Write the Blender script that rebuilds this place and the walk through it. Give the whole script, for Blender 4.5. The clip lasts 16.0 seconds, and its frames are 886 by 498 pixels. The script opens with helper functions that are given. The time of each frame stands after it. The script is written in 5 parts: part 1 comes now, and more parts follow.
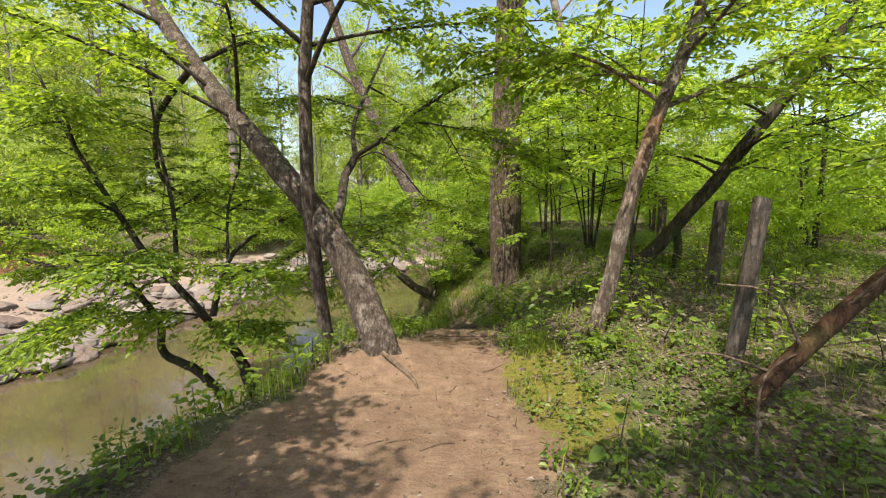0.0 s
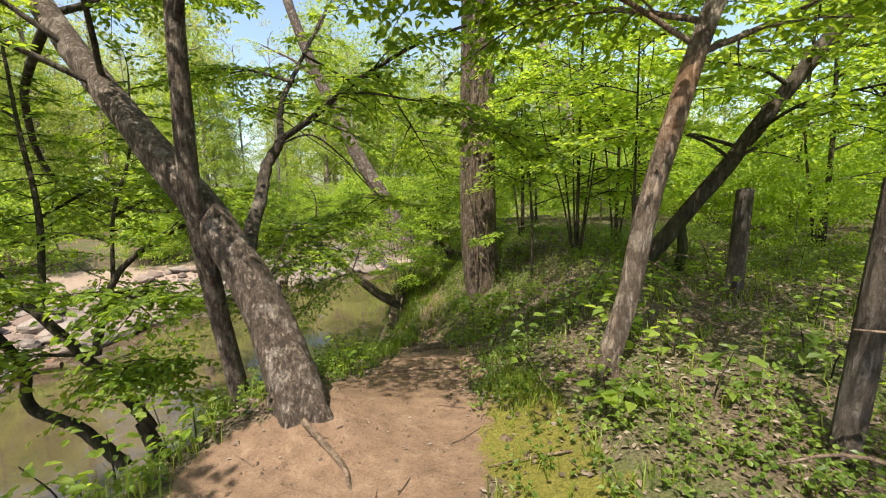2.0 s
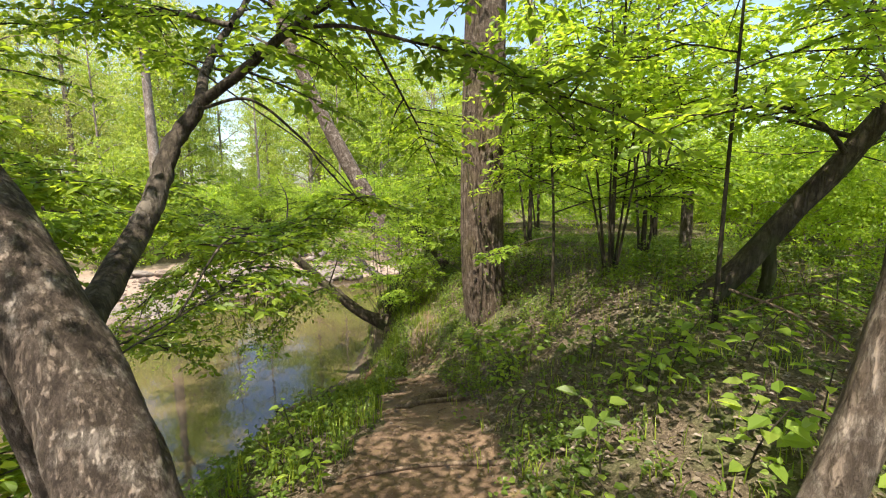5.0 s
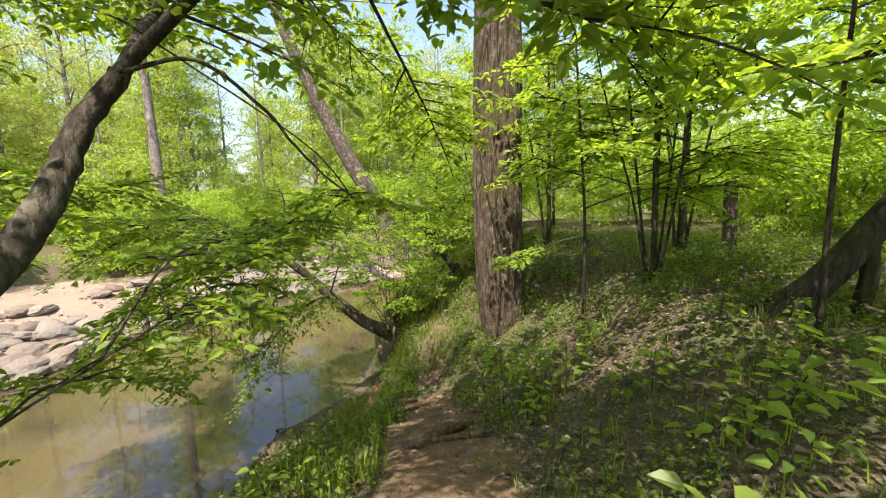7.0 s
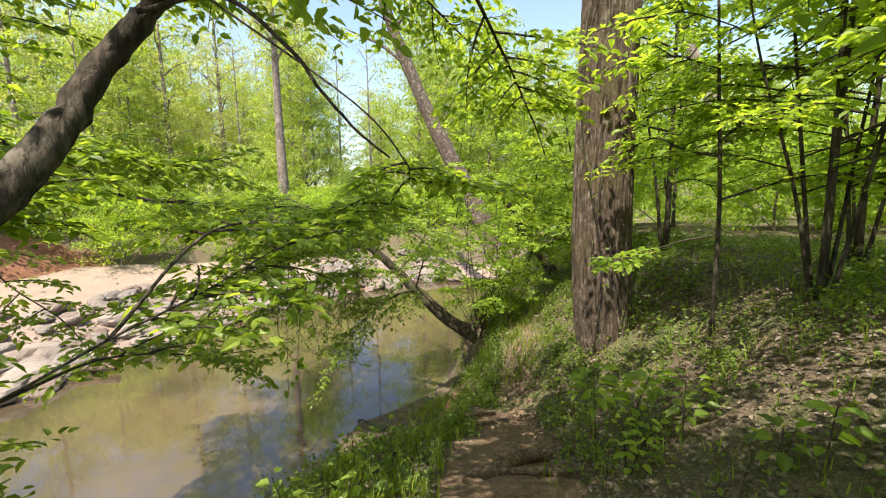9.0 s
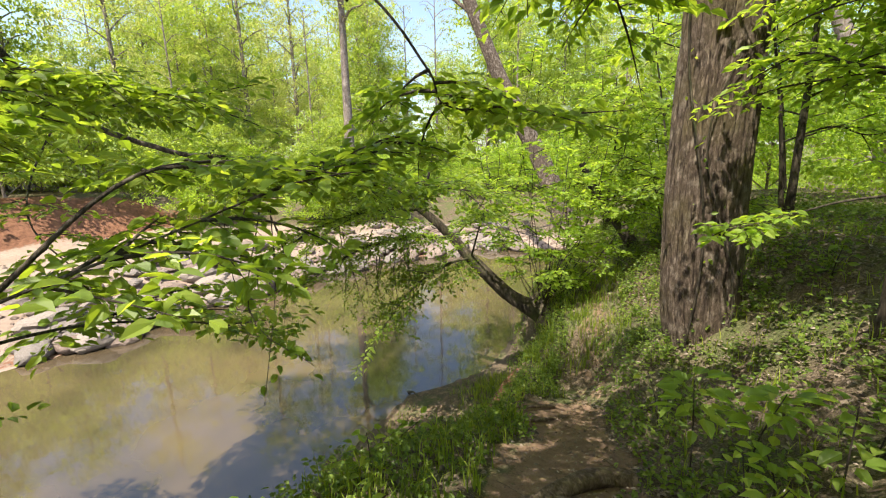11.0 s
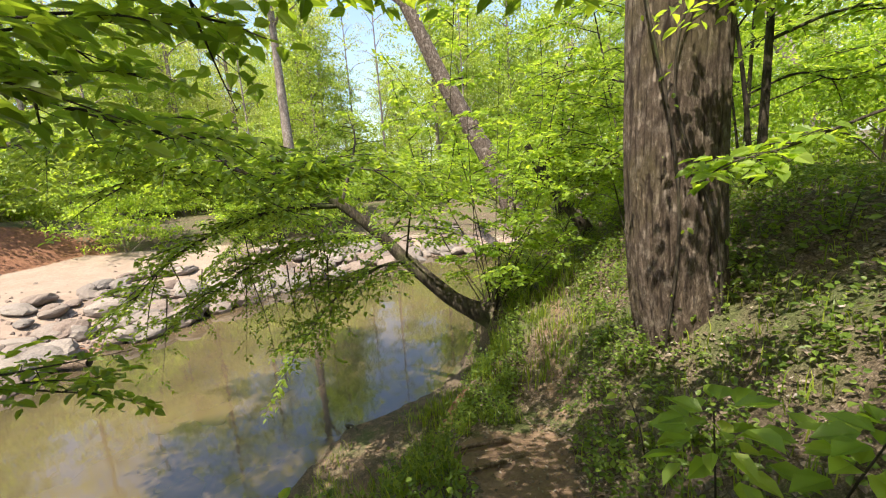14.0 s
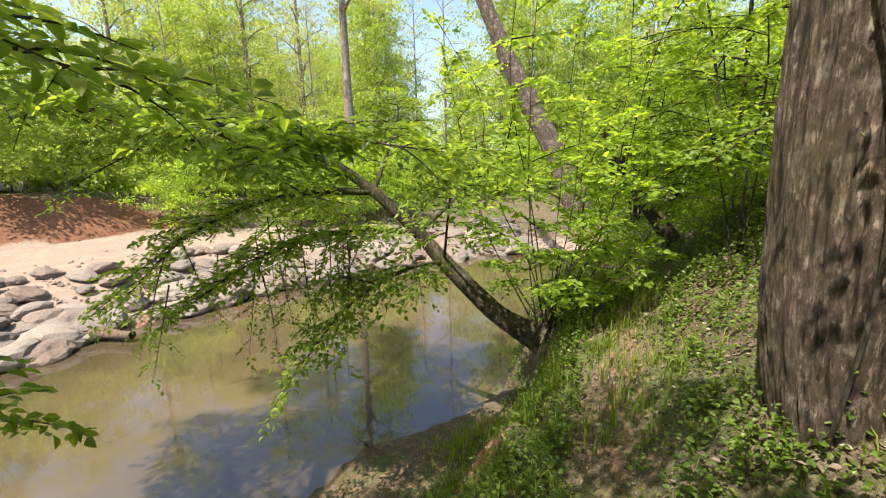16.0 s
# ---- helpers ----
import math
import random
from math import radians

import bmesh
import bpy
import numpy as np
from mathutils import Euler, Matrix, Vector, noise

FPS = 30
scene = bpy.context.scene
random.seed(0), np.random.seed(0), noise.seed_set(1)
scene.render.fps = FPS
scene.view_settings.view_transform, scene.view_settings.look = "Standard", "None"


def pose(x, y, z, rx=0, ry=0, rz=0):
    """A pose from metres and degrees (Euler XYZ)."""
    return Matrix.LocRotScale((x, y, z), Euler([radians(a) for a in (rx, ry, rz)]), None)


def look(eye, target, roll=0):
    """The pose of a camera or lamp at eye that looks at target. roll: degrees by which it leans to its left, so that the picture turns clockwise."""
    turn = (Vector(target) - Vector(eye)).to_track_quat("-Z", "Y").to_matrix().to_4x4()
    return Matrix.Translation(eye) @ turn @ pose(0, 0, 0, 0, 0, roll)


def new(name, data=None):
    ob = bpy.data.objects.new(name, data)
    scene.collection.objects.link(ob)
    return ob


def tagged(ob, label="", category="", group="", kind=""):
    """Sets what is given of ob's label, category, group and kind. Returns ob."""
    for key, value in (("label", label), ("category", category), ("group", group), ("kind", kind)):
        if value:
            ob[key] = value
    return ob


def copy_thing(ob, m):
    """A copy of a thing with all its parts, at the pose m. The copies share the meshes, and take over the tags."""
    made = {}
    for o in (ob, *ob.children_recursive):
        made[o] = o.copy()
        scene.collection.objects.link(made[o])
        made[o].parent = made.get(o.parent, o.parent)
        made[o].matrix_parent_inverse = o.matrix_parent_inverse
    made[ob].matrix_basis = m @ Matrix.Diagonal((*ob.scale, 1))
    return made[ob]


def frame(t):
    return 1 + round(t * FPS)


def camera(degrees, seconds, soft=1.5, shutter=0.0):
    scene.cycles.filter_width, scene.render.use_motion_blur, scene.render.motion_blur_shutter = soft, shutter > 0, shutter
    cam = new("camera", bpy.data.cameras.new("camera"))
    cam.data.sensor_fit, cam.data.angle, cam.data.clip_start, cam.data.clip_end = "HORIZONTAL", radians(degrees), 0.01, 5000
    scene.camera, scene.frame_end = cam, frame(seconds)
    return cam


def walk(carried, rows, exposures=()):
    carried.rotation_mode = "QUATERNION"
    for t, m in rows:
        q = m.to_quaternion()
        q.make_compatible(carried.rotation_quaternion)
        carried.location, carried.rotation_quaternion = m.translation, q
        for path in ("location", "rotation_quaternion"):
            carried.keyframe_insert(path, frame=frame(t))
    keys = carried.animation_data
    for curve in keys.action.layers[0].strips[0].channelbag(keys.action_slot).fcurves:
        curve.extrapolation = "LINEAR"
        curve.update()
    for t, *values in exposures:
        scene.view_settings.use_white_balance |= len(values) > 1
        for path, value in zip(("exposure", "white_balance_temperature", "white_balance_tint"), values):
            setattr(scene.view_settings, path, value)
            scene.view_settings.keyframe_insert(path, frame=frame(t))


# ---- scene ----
cam = camera(94.0, 16.0, soft=1.15)
PATH = [
    (0, pose(0.022, -0.027, 1.487, 81.95, 0.53, 0.22)),
    (0.5, pose(0.037, 0.28, 1.438, 81.81, 0.92, 0.98)),
    (1, pose(0.049, 0.669, 1.468, 81.92, 1.92, 0.67)),
    (1.5, pose(0.184, 0.996, 1.442, 81.93, 1.61, 0.05)),
    (2, pose(0.223, 1.295, 1.427, 81.45, 1.62, -3.51)),
    (2.5, pose(0.208, 1.598, 1.451, 81.09, 2.79, -4.99)),
    (3, pose(0.21, 1.874, 1.401, 79.56, 1.7, -0.46)),
    (3.5, pose(0.155, 2.165, 1.343, 79.27, 0.87, 4.75)),
    (4, pose(0.069, 2.492, 1.355, 79.95, 2.14, 4.64)),
    (4.5, pose(0.148, 2.748, 1.383, 81.44, 0.75, -0.58)),
    (5, pose(0.158, 2.958, 1.394, 81.72, 0.51, -5.24)),
    (7.5, pose(0.181, 3.929, 1.295, 81.87, 2.09, -4.15)),
    (8, pose(0.292, 4.032, 1.271, 82.12, 0.48, -1.41)),
    (8.5, pose(0.434, 4.166, 1.261, 81.98, -0.36, 4.2)),
    (9, pose(0.366, 4.395, 1.154, 82.21, 1.01, 9.79)),
    (11.5, pose(0.356, 5.417, 0.945, 76.19, 1.25, 19.43)),
    (12, pose(0.444, 5.597, 0.927, 74.8, 0.93, 18.81)),
    (12.5, pose(0.409, 5.794, 0.905, 75.48, 0.92, 18.93)),
    (13, pose(0.468, 5.977, 0.744, 75.85, 0.48, 25.96)),
    (13.5, pose(0.56, 6.225, 0.663, 75.63, -0.98, 24.6)),
    (14, pose(0.462, 6.45, 0.513, 79.28, 4.24, 13.14)),
    (14.5, pose(0.436, 6.685, 0.462, 79.53, 3.43, 14.2)),
    (15, pose(0.494, 6.988, 0.472, 79.03, 1.46, 11.72)),
    (15.5, pose(0.404, 7.291, 0.398, 78.85, 1.29, 14.74)),
    (16, pose(0.337, 7.54, 0.387, 78.96, 1.46, 21.64)),
]
walk(cam, PATH, [(0, 1.02, 7000, 10), (2.5, 1.14, 7000, 10), (5, 1.34, 7000, 10), (13, 1.36, 7000, 10), (16, 1.3, 7000, 10)])

# ---- light ----
SUN_TO = Vector((-0.2, -0.5, 1.0)).normalized()
world = bpy.data.worlds.new("world")
scene.world = world
world.use_nodes = True
wn = world.node_tree
wn.nodes.clear()
sky = wn.nodes.new("ShaderNodeTexSky")
sky.sky_type = "NISHITA"
sky.sun_disc = False
sky.sun_elevation = math.asin(SUN_TO.z)
sky.sun_rotation = math.atan2(SUN_TO.x, SUN_TO.y)
sky.air_density, sky.dust_density, sky.ozone_density = 1.0, 2.0, 1.5
bg = wn.nodes.new("ShaderNodeBackground")
bg.inputs["Strength"].default_value = 0.15
wo = wn.nodes.new("ShaderNodeOutputWorld")
wn.links.new(sky.outputs[0], bg.inputs[0])
wn.links.new(bg.outputs[0], wo.inputs[0])
sun_data = bpy.data.lights.new("sun", "SUN")
sun_data.energy, sun_data.angle, sun_data.color = 4.6, radians(0.55), (1.0, 0.94, 0.84)
sun = new("sun", sun_data)
sun.matrix_world = look((0, 0, 30), Vector((0, 0, 30)) - SUN_TO)


# ---- materials ----
def material(name):
    m = bpy.data.materials.new(name)
    m.use_nodes = True
    m.node_tree.nodes.clear()
    return m, m.node_tree.nodes, m.node_tree.links


def node(nodes, kind, **values):
    n = nodes.new(kind)
    for key, value in values.items():
        key = key.replace("_", " ")
        n.inputs[key].default_value = value
    return n


def noise_tex(nodes, links, scale, detail=4, rough=0.6, coord=None, stretch=None):
    t = node(nodes, "ShaderNodeTexNoise", Scale=scale, Detail=detail, Roughness=rough)
    tc = nodes.new("ShaderNodeTexCoord")
    if stretch:
        mp = nodes.new("ShaderNodeMapping")
        mp.inputs["Scale"].default_value = stretch
        links.new(tc.outputs["Object"], mp.inputs[0])
        links.new(mp.outputs[0], t.inputs["Vector"])
    else:
        links.new(tc.outputs["Object"], t.inputs["Vector"])
    return t


def ramp(nodes, links, source, stops):
    r = nodes.new("ShaderNodeValToRGB")
    el = r.color_ramp.elements
    while len(el) < len(stops):
        el.new(0.5)
    for e, (p, c) in zip(el, stops):
        e.position, e.color = p, (*c, 1)
    links.new(source, r.inputs[0])
    return r


def mix_col(nodes, links, fac, a, b, mode="MIX"):
    m = nodes.new("ShaderNodeMixRGB")
    m.blend_type = mode
    for socket, v in zip(m.inputs, (fac, a, b)):
        if isinstance(v, (int, float)):
            socket.default_value = v
        elif isinstance(v, tuple):
            socket.default_value = (*v, 1)
        else:
            links.new(v, socket)
    return m.outputs[0]


def finish(nodes, links, colour, rough=0.85, bump=None, strength=0.5, distance=0.02, spec=0.3):
    p = node(nodes, "ShaderNodeBsdfPrincipled", Roughness=rough)
    p.inputs["Specular IOR Level"].default_value = spec
    links.new(colour, p.inputs["Base Color"])
    if bump is not None:
        b = node(nodes, "ShaderNodeBump", Strength=strength, Distance=distance)
        links.new(bump, b.inputs["Height"])
        links.new(b.outputs[0], p.inputs["Normal"])
    o = nodes.new("ShaderNodeOutputMaterial")
    links.new(p.outputs[0], o.inputs[0])
    return p


def leaf_material(name, dark, mid, light, through_share=0.45, gloss=0.35):
    m, n, l = material(name)
    geo = n.new("ShaderNodeNewGeometry")
    big = noise_tex(n, l, 0.9, 2)
    add = n.new("ShaderNodeMath")
    add.operation = "MULTIPLY_ADD"
    add.inputs[1].default_value = 0.6
    l.new(geo.outputs["Random Per Island"], add.inputs[0])
    sub = n.new("ShaderNodeMath")
    sub.operation = "MULTIPLY"
    sub.inputs[1].default_value = 0.4
    l.new(big.outputs[0], sub.inputs[0])
    l.new(sub.outputs[0], add.inputs[2])
    r = ramp(n, l, add.outputs[0], [(0.1, dark), (0.5, mid), (0.9, light)])
    p = node(n, "ShaderNodeBsdfPrincipled", Roughness=0.42)
    p.inputs["Specular IOR Level"].default_value = gloss
    l.new(r.outputs[0], p.inputs["Base Color"])
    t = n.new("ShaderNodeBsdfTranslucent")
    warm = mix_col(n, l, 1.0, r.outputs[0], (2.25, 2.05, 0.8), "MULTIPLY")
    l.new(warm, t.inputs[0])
    mix = n.new("ShaderNodeMixShader")
    mix.inputs[0].default_value = through_share
    l.new(p.outputs[0], mix.inputs[1])
    l.new(t.outputs[0], mix.inputs[2])
    o = n.new("ShaderNodeOutputMaterial")
    l.new(mix.outputs[0], o.inputs[0])
    return m


def bark_material(name, dark, light, patch=None, scale=1.0, moss=None, furrow=None):
    m, n, l = material(name)
    fine = noise_tex(n, l, 22 * scale, 6, 0.7, stretch=(1, 1, 0.28))
    broad = noise_tex(n, l, 3.2 * scale, 3, 0.6)
    c = ramp(n, l, fine.outputs[0], [(0.33, dark), (0.66, light)]).outputs[0]
    if patch:
        f = ramp(n, l, broad.outputs[0], [(0.52, (0, 0, 0)), (0.62, (1, 1, 1))]).outputs[0]
        c = mix_col(n, l, f, c, mix_col(n, l, 0.6, c, patch))
    crack = noise_tex(n, l, 9 * scale, 5, 0.75, stretch=(1, 1, 0.4))
    c = mix_col(n, l, ramp(n, l, crack.outputs[0], [(0.40, (0.8, 0.8, 0.8)), (0.5, (0, 0, 0))]).outputs[0], c, dark)
    c = mix_col(n, l, ramp(n, l, crack.outputs[0], [(0.56, (0, 0, 0)), (0.68, (0.6, 0.6, 0.6))]).outputs[0], c, patch or light)
    plates = n.new("ShaderNodeTexVoronoi")
    plates.feature = "DISTANCE_TO_EDGE"
    plates.inputs["Scale"].default_value = 15 * scale
    bend = n.new("ShaderNodeMapping")
    bend.inputs["Scale"].default_value = (1, 1, 0.17)
    where = n.new("ShaderNodeTexCoord")
    shift = mix_col(n, l, 0.08, where.outputs["Object"], fine.outputs["Color"], "ADD")
    l.new(shift, bend.inputs[0])
    l.new(bend.outputs[0], plates.inputs["Vector"])
    gap = ramp(n, l, plates.outputs["Distance"], [(0.0, (0.6, 0.6, 0.6)), (0.12, (0, 0, 0))]).outputs[0]
    c = mix_col(n, l, gap, c, dark)
    if moss:
        wide = noise_tex(n, l, 1.3, 3)
        f = ramp(n, l, wide.outputs[0], [(0.5, (0, 0, 0)), (0.65, (0.7, 0.7, 0.7))]).outputs[0]
        c = mix_col(n, l, f, c, moss)
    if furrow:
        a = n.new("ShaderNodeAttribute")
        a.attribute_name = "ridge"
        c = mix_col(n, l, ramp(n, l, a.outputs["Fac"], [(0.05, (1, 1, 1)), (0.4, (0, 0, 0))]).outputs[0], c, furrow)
    finish(n, l, c, 0.88, mix_col(n, l, 0.4, mix_col(n, l, 0.55, fine.outputs[0], crack.outputs[0]), ramp(n, l, plates.outputs["Distance"], [(0.0, (0, 0, 0)), (0.25, (1, 1, 1))]).outputs[0]), 1.0, 0.03, 0.2)
    return m


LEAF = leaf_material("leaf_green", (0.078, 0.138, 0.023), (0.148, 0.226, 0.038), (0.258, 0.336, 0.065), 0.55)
# Yellow-green leaves, lightened in colour where foliage should look sunlit.
LEAF_BRIGHT = leaf_material("leaf_sunlit_yellow", (0.118, 0.2, 0.036), (0.2, 0.3, 0.053), (0.325, 0.41, 0.09), 0.6)
# Far leaves: distance haze is put into the colour as paler, bluer greens.
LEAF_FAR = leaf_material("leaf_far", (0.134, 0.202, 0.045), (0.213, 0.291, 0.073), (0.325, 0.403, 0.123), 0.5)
LEAF_HAZY = leaf_material("leaf_hazy", (0.19, 0.225, 0.10), (0.27, 0.31, 0.14), (0.36, 0.4, 0.2), 0.5)
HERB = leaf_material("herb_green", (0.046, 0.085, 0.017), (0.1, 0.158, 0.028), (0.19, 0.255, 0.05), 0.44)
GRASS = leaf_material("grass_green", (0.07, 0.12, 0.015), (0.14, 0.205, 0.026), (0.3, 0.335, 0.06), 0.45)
LITTER = leaf_material("dry_leaf", (0.045, 0.034, 0.025), (0.115, 0.088, 0.066), (0.26, 0.21, 0.165), 0.08)
BARK_LEAN = bark_material("bark_grey_brown", (0.05, 0.037, 0.029), (0.21, 0.162, 0.13), (0.38, 0.325, 0.28), 2.2)
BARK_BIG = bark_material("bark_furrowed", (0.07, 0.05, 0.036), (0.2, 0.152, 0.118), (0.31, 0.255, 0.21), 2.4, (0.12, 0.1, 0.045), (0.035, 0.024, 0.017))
BARK_PALE = bark_material("bark_pale", (0.075, 0.055, 0.042), (0.28, 0.22, 0.175), (0.43, 0.37, 0.32), 1.6, moss=(0.22, 0.11, 0.05))
BARK_DARK = bark_material("bark_dark", (0.022, 0.018, 0.013), (0.085, 0.068, 0.05), (0.12, 0.1, 0.08), moss=(0.05, 0.065, 0.015))
# Near-black colour standing for the shade inside the trunk's hollow.
HOLLOW_SHADE = bark_material("hollow_shade", (0.008, 0.006, 0.005), (0.025, 0.018, 0.013))
BARK_LIMB = bark_material("bark_limb", (0.025, 0.02, 0.015), (0.1, 0.08, 0.062), (0.18, 0.155, 0.13))
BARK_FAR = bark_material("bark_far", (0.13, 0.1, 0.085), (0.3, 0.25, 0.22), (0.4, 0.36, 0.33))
BARK_RED = bark_material("bark_rotten", (0.035, 0.018, 0.011), (0.11, 0.055, 0.03), moss=(0.1, 0.1, 0.03))
ROOT = bark_material("root_wood", (0.08, 0.055, 0.038), (0.23, 0.17, 0.125))
WEATHERED = bark_material("weathered_wood", (0.05, 0.04, 0.032), (0.14, 0.115, 0.095), (0.2, 0.17, 0.15), 1.6)


def ground_material():
    m, n, l = material("ground_soil")
    att = {}
    for key in ("path", "sand", "clay", "moss"):
        a = n.new("ShaderNodeAttribute")
        a.attribute_name = key
        att[key] = a.outputs["Fac"]
    fine = noise_tex(n, l, 55, 8, 0.75)
    mid = noise_tex(n, l, 7, 5, 0.65)
    wide = noise_tex(n, l, 1.1, 3)
    litter = ramp(n, l, fine.outputs[0], [(0.35, (0.035, 0.026, 0.018)), (0.5, (0.095, 0.072, 0.05)), (0.66, (0.23, 0.18, 0.132))]).outputs[0]
    green = ramp(n, l, fine.outputs[0], [(0.35, (0.035, 0.05, 0.015)), (0.7, (0.1, 0.13, 0.04))]).outputs[0]
    litter = mix_col(n, l, ramp(n, l, wide.outputs[0], [(0.45, (0, 0, 0)), (0.62, (0.75, 0.75, 0.75))]).outputs[0], litter, green)
    dirt = ramp(n, l, mid.outputs[0], [(0.3, (0.105, 0.062, 0.04)), (0.52, (0.19, 0.12, 0.08)), (0.72, (0.28, 0.19, 0.132))]).outputs[0]
    dirt = mix_col(n, l, 0.3, dirt, ramp(n, l, fine.outputs[0], [(0.35, (0.075, 0.05, 0.034)), (0.65, (0.32, 0.235, 0.175))]).outputs[0])
    dirt = mix_col(n, l, ramp(n, l, wide.outputs[0], [(0.42, (0.75, 0.75, 0.75)), (0.6, (0, 0, 0))]).outputs[0], dirt, mix_col(n, l, 0.5, dirt, (0.11, 0.07, 0.048)))
    sand = ramp(n, l, mid.outputs[0], [(0.3, (0.2, 0.142, 0.106)), (0.7, (0.3, 0.235, 0.188))]).outputs[0]
    sand = mix_col(n, l, 0.3, sand, ramp(n, l, fine.outputs[0], [(0.35, (0.16, 0.117, 0.093)), (0.65, (0.42, 0.37, 0.325))]).outputs[0])
    sand = mix_col(n, l, ramp(n, l, wide.outputs[0], [(0.4, (0.6, 0.6, 0.6)), (0.62, (0, 0, 0))]).outputs[0], sand, mix_col(n, l, 0.6, sand, (0.2, 0.14, 0.105)))
    clay = ramp(n, l, mid.outputs[0], [(0.3, (0.1, 0.045, 0.027)), (0.7, (0.21, 0.105, 0.064))]).outputs[0]
    moss = ramp(n, l, fine.outputs[0], [(0.35, (0.06, 0.062, 0.012)), (0.7, (0.21, 0.185, 0.045))]).outputs[0]

    def edge(key):
        add = n.new("ShaderNodeMath")
        add.operation = "ADD"
        l.new(att[key], add.inputs[0])
        l.new(mid.outputs[0], add.inputs[1])
        return ramp(n, l, add.outputs[0], [(0.85, (0, 0, 0)), (1.12, (1, 1, 1))]).outputs[0]

    c = mix_col(n, l, edge("path"), litter, dirt)
    c = mix_col(n, l, edge("moss"), c, moss)
    c = mix_col(n, l, edge("sand"), c, sand)
    c = mix_col(n, l, edge("clay"), c, clay)
    h = mix_col(n, l, 0.22, mid.outputs[0], fine.outputs[0])
    finish(n, l, c, 0.93, h, 0.9, 0.055, 0.15)
    return m


def water_material():
    m, n, l = material("river_water")
    wide = noise_tex(n, l, 0.35, 3)
    c = ramp(n, l, wide.outputs[0], [(0.35, (0.048, 0.037, 0.023)), (0.65, (0.09, 0.066, 0.038))]).outputs[0]
    rip = noise_tex(n, l, 2.6, 3, 0.5, stretch=(1.0, 0.6, 1))
    p = finish(n, l, c, 0.04, rip.outputs[0], 0.06, 0.03, 1.0)
    p.inputs["IOR"].default_value = 1.5
    return m


def stone_material():
    m, n, l = material("river_stone")
    info = n.new("ShaderNodeObjectInfo")
    base = ramp(n, l, info.outputs["Random"], [(0.0, (0.12, 0.075, 0.06)), (0.35, (0.19, 0.145, 0.12)), (0.65, (0.12, 0.112, 0.108)), (1.0, (0.27, 0.23, 0.2))]).outputs[0]
    fine = noise_tex(n, l, 14, 6, 0.7)
    c = mix_col(n, l, 0.45, base, ramp(n, l, fine.outputs[0], [(0.35, (0.06, 0.045, 0.036)), (0.65, (0.29, 0.245, 0.21))]).outputs[0])
    finish(n, l, c, 0.85, fine.outputs[0], 0.5, 0.03, 0.25)
    return m


GROUND, WATER, STONE = ground_material(), water_material(), stone_material()


# ---- mesh helpers ----
rng = np.random.default_rng(7)


def mesh_object(name, verts, faces, mat, parent=None, label="", smooth=True):
    """One mesh object from arrays: faces is an (n, 3) or (n, 4) array, or a list of such arrays."""
    me = bpy.data.meshes.new(name)
    verts = np.asarray(verts, np.float32)
    groups = [np.asarray(f, np.int32) for f in (faces if isinstance(faces, list) else [faces]) if len(f)]
    loops = np.concatenate([f.ravel() for f in groups])
    sizes = np.concatenate([np.full(len(f), f.shape[1], np.int32) for f in groups])
    me.vertices.add(len(verts))
    me.vertices.foreach_set("co", verts.ravel())
    me.loops.add(len(loops))
    me.loops.foreach_set("vertex_index", loops)
    me.polygons.add(len(sizes))
    me.polygons.foreach_set("loop_start", np.concatenate([[0], np.cumsum(sizes)[:-1]]).astype(np.int32))
    me.polygons.foreach_set("use_smooth", np.full(len(sizes), smooth))
    me.update(calc_edges=True)
    me.materials.append(mat)
    ob = new(name, me)
    if parent is not None:
        ob.parent = parent
    if label:
        ob["label"] = label
    return ob


def unit(v):
    v = np.asarray(v, float)
    return v / (np.linalg.norm(v, axis=-1, keepdims=True) + 1e-9)


def curve(points, n):
    """A smooth line through the points (Catmull-Rom), n samples."""
    p = np.asarray(points, float)
    if len(p) == 2:
        p = np.array([p[0], (p[0] + p[1]) / 2, p[1]])
    p = np.vstack([2 * p[0] - p[1], p, 2 * p[-1] - p[-2]])
    u = np.linspace(0, len(p) - 3 - 1e-6, n)
    i = u.astype(int)
    f = (u - i)[:, None]
    a, b, c, d = p[i], p[i + 1], p[i + 2], p[i + 3]
    return 0.5 * (2 * b + (c - a) * f + (2 * a - 5 * b + 4 * c - d) * f ** 2 + (3 * b - a - 3 * c + d) * f ** 3)


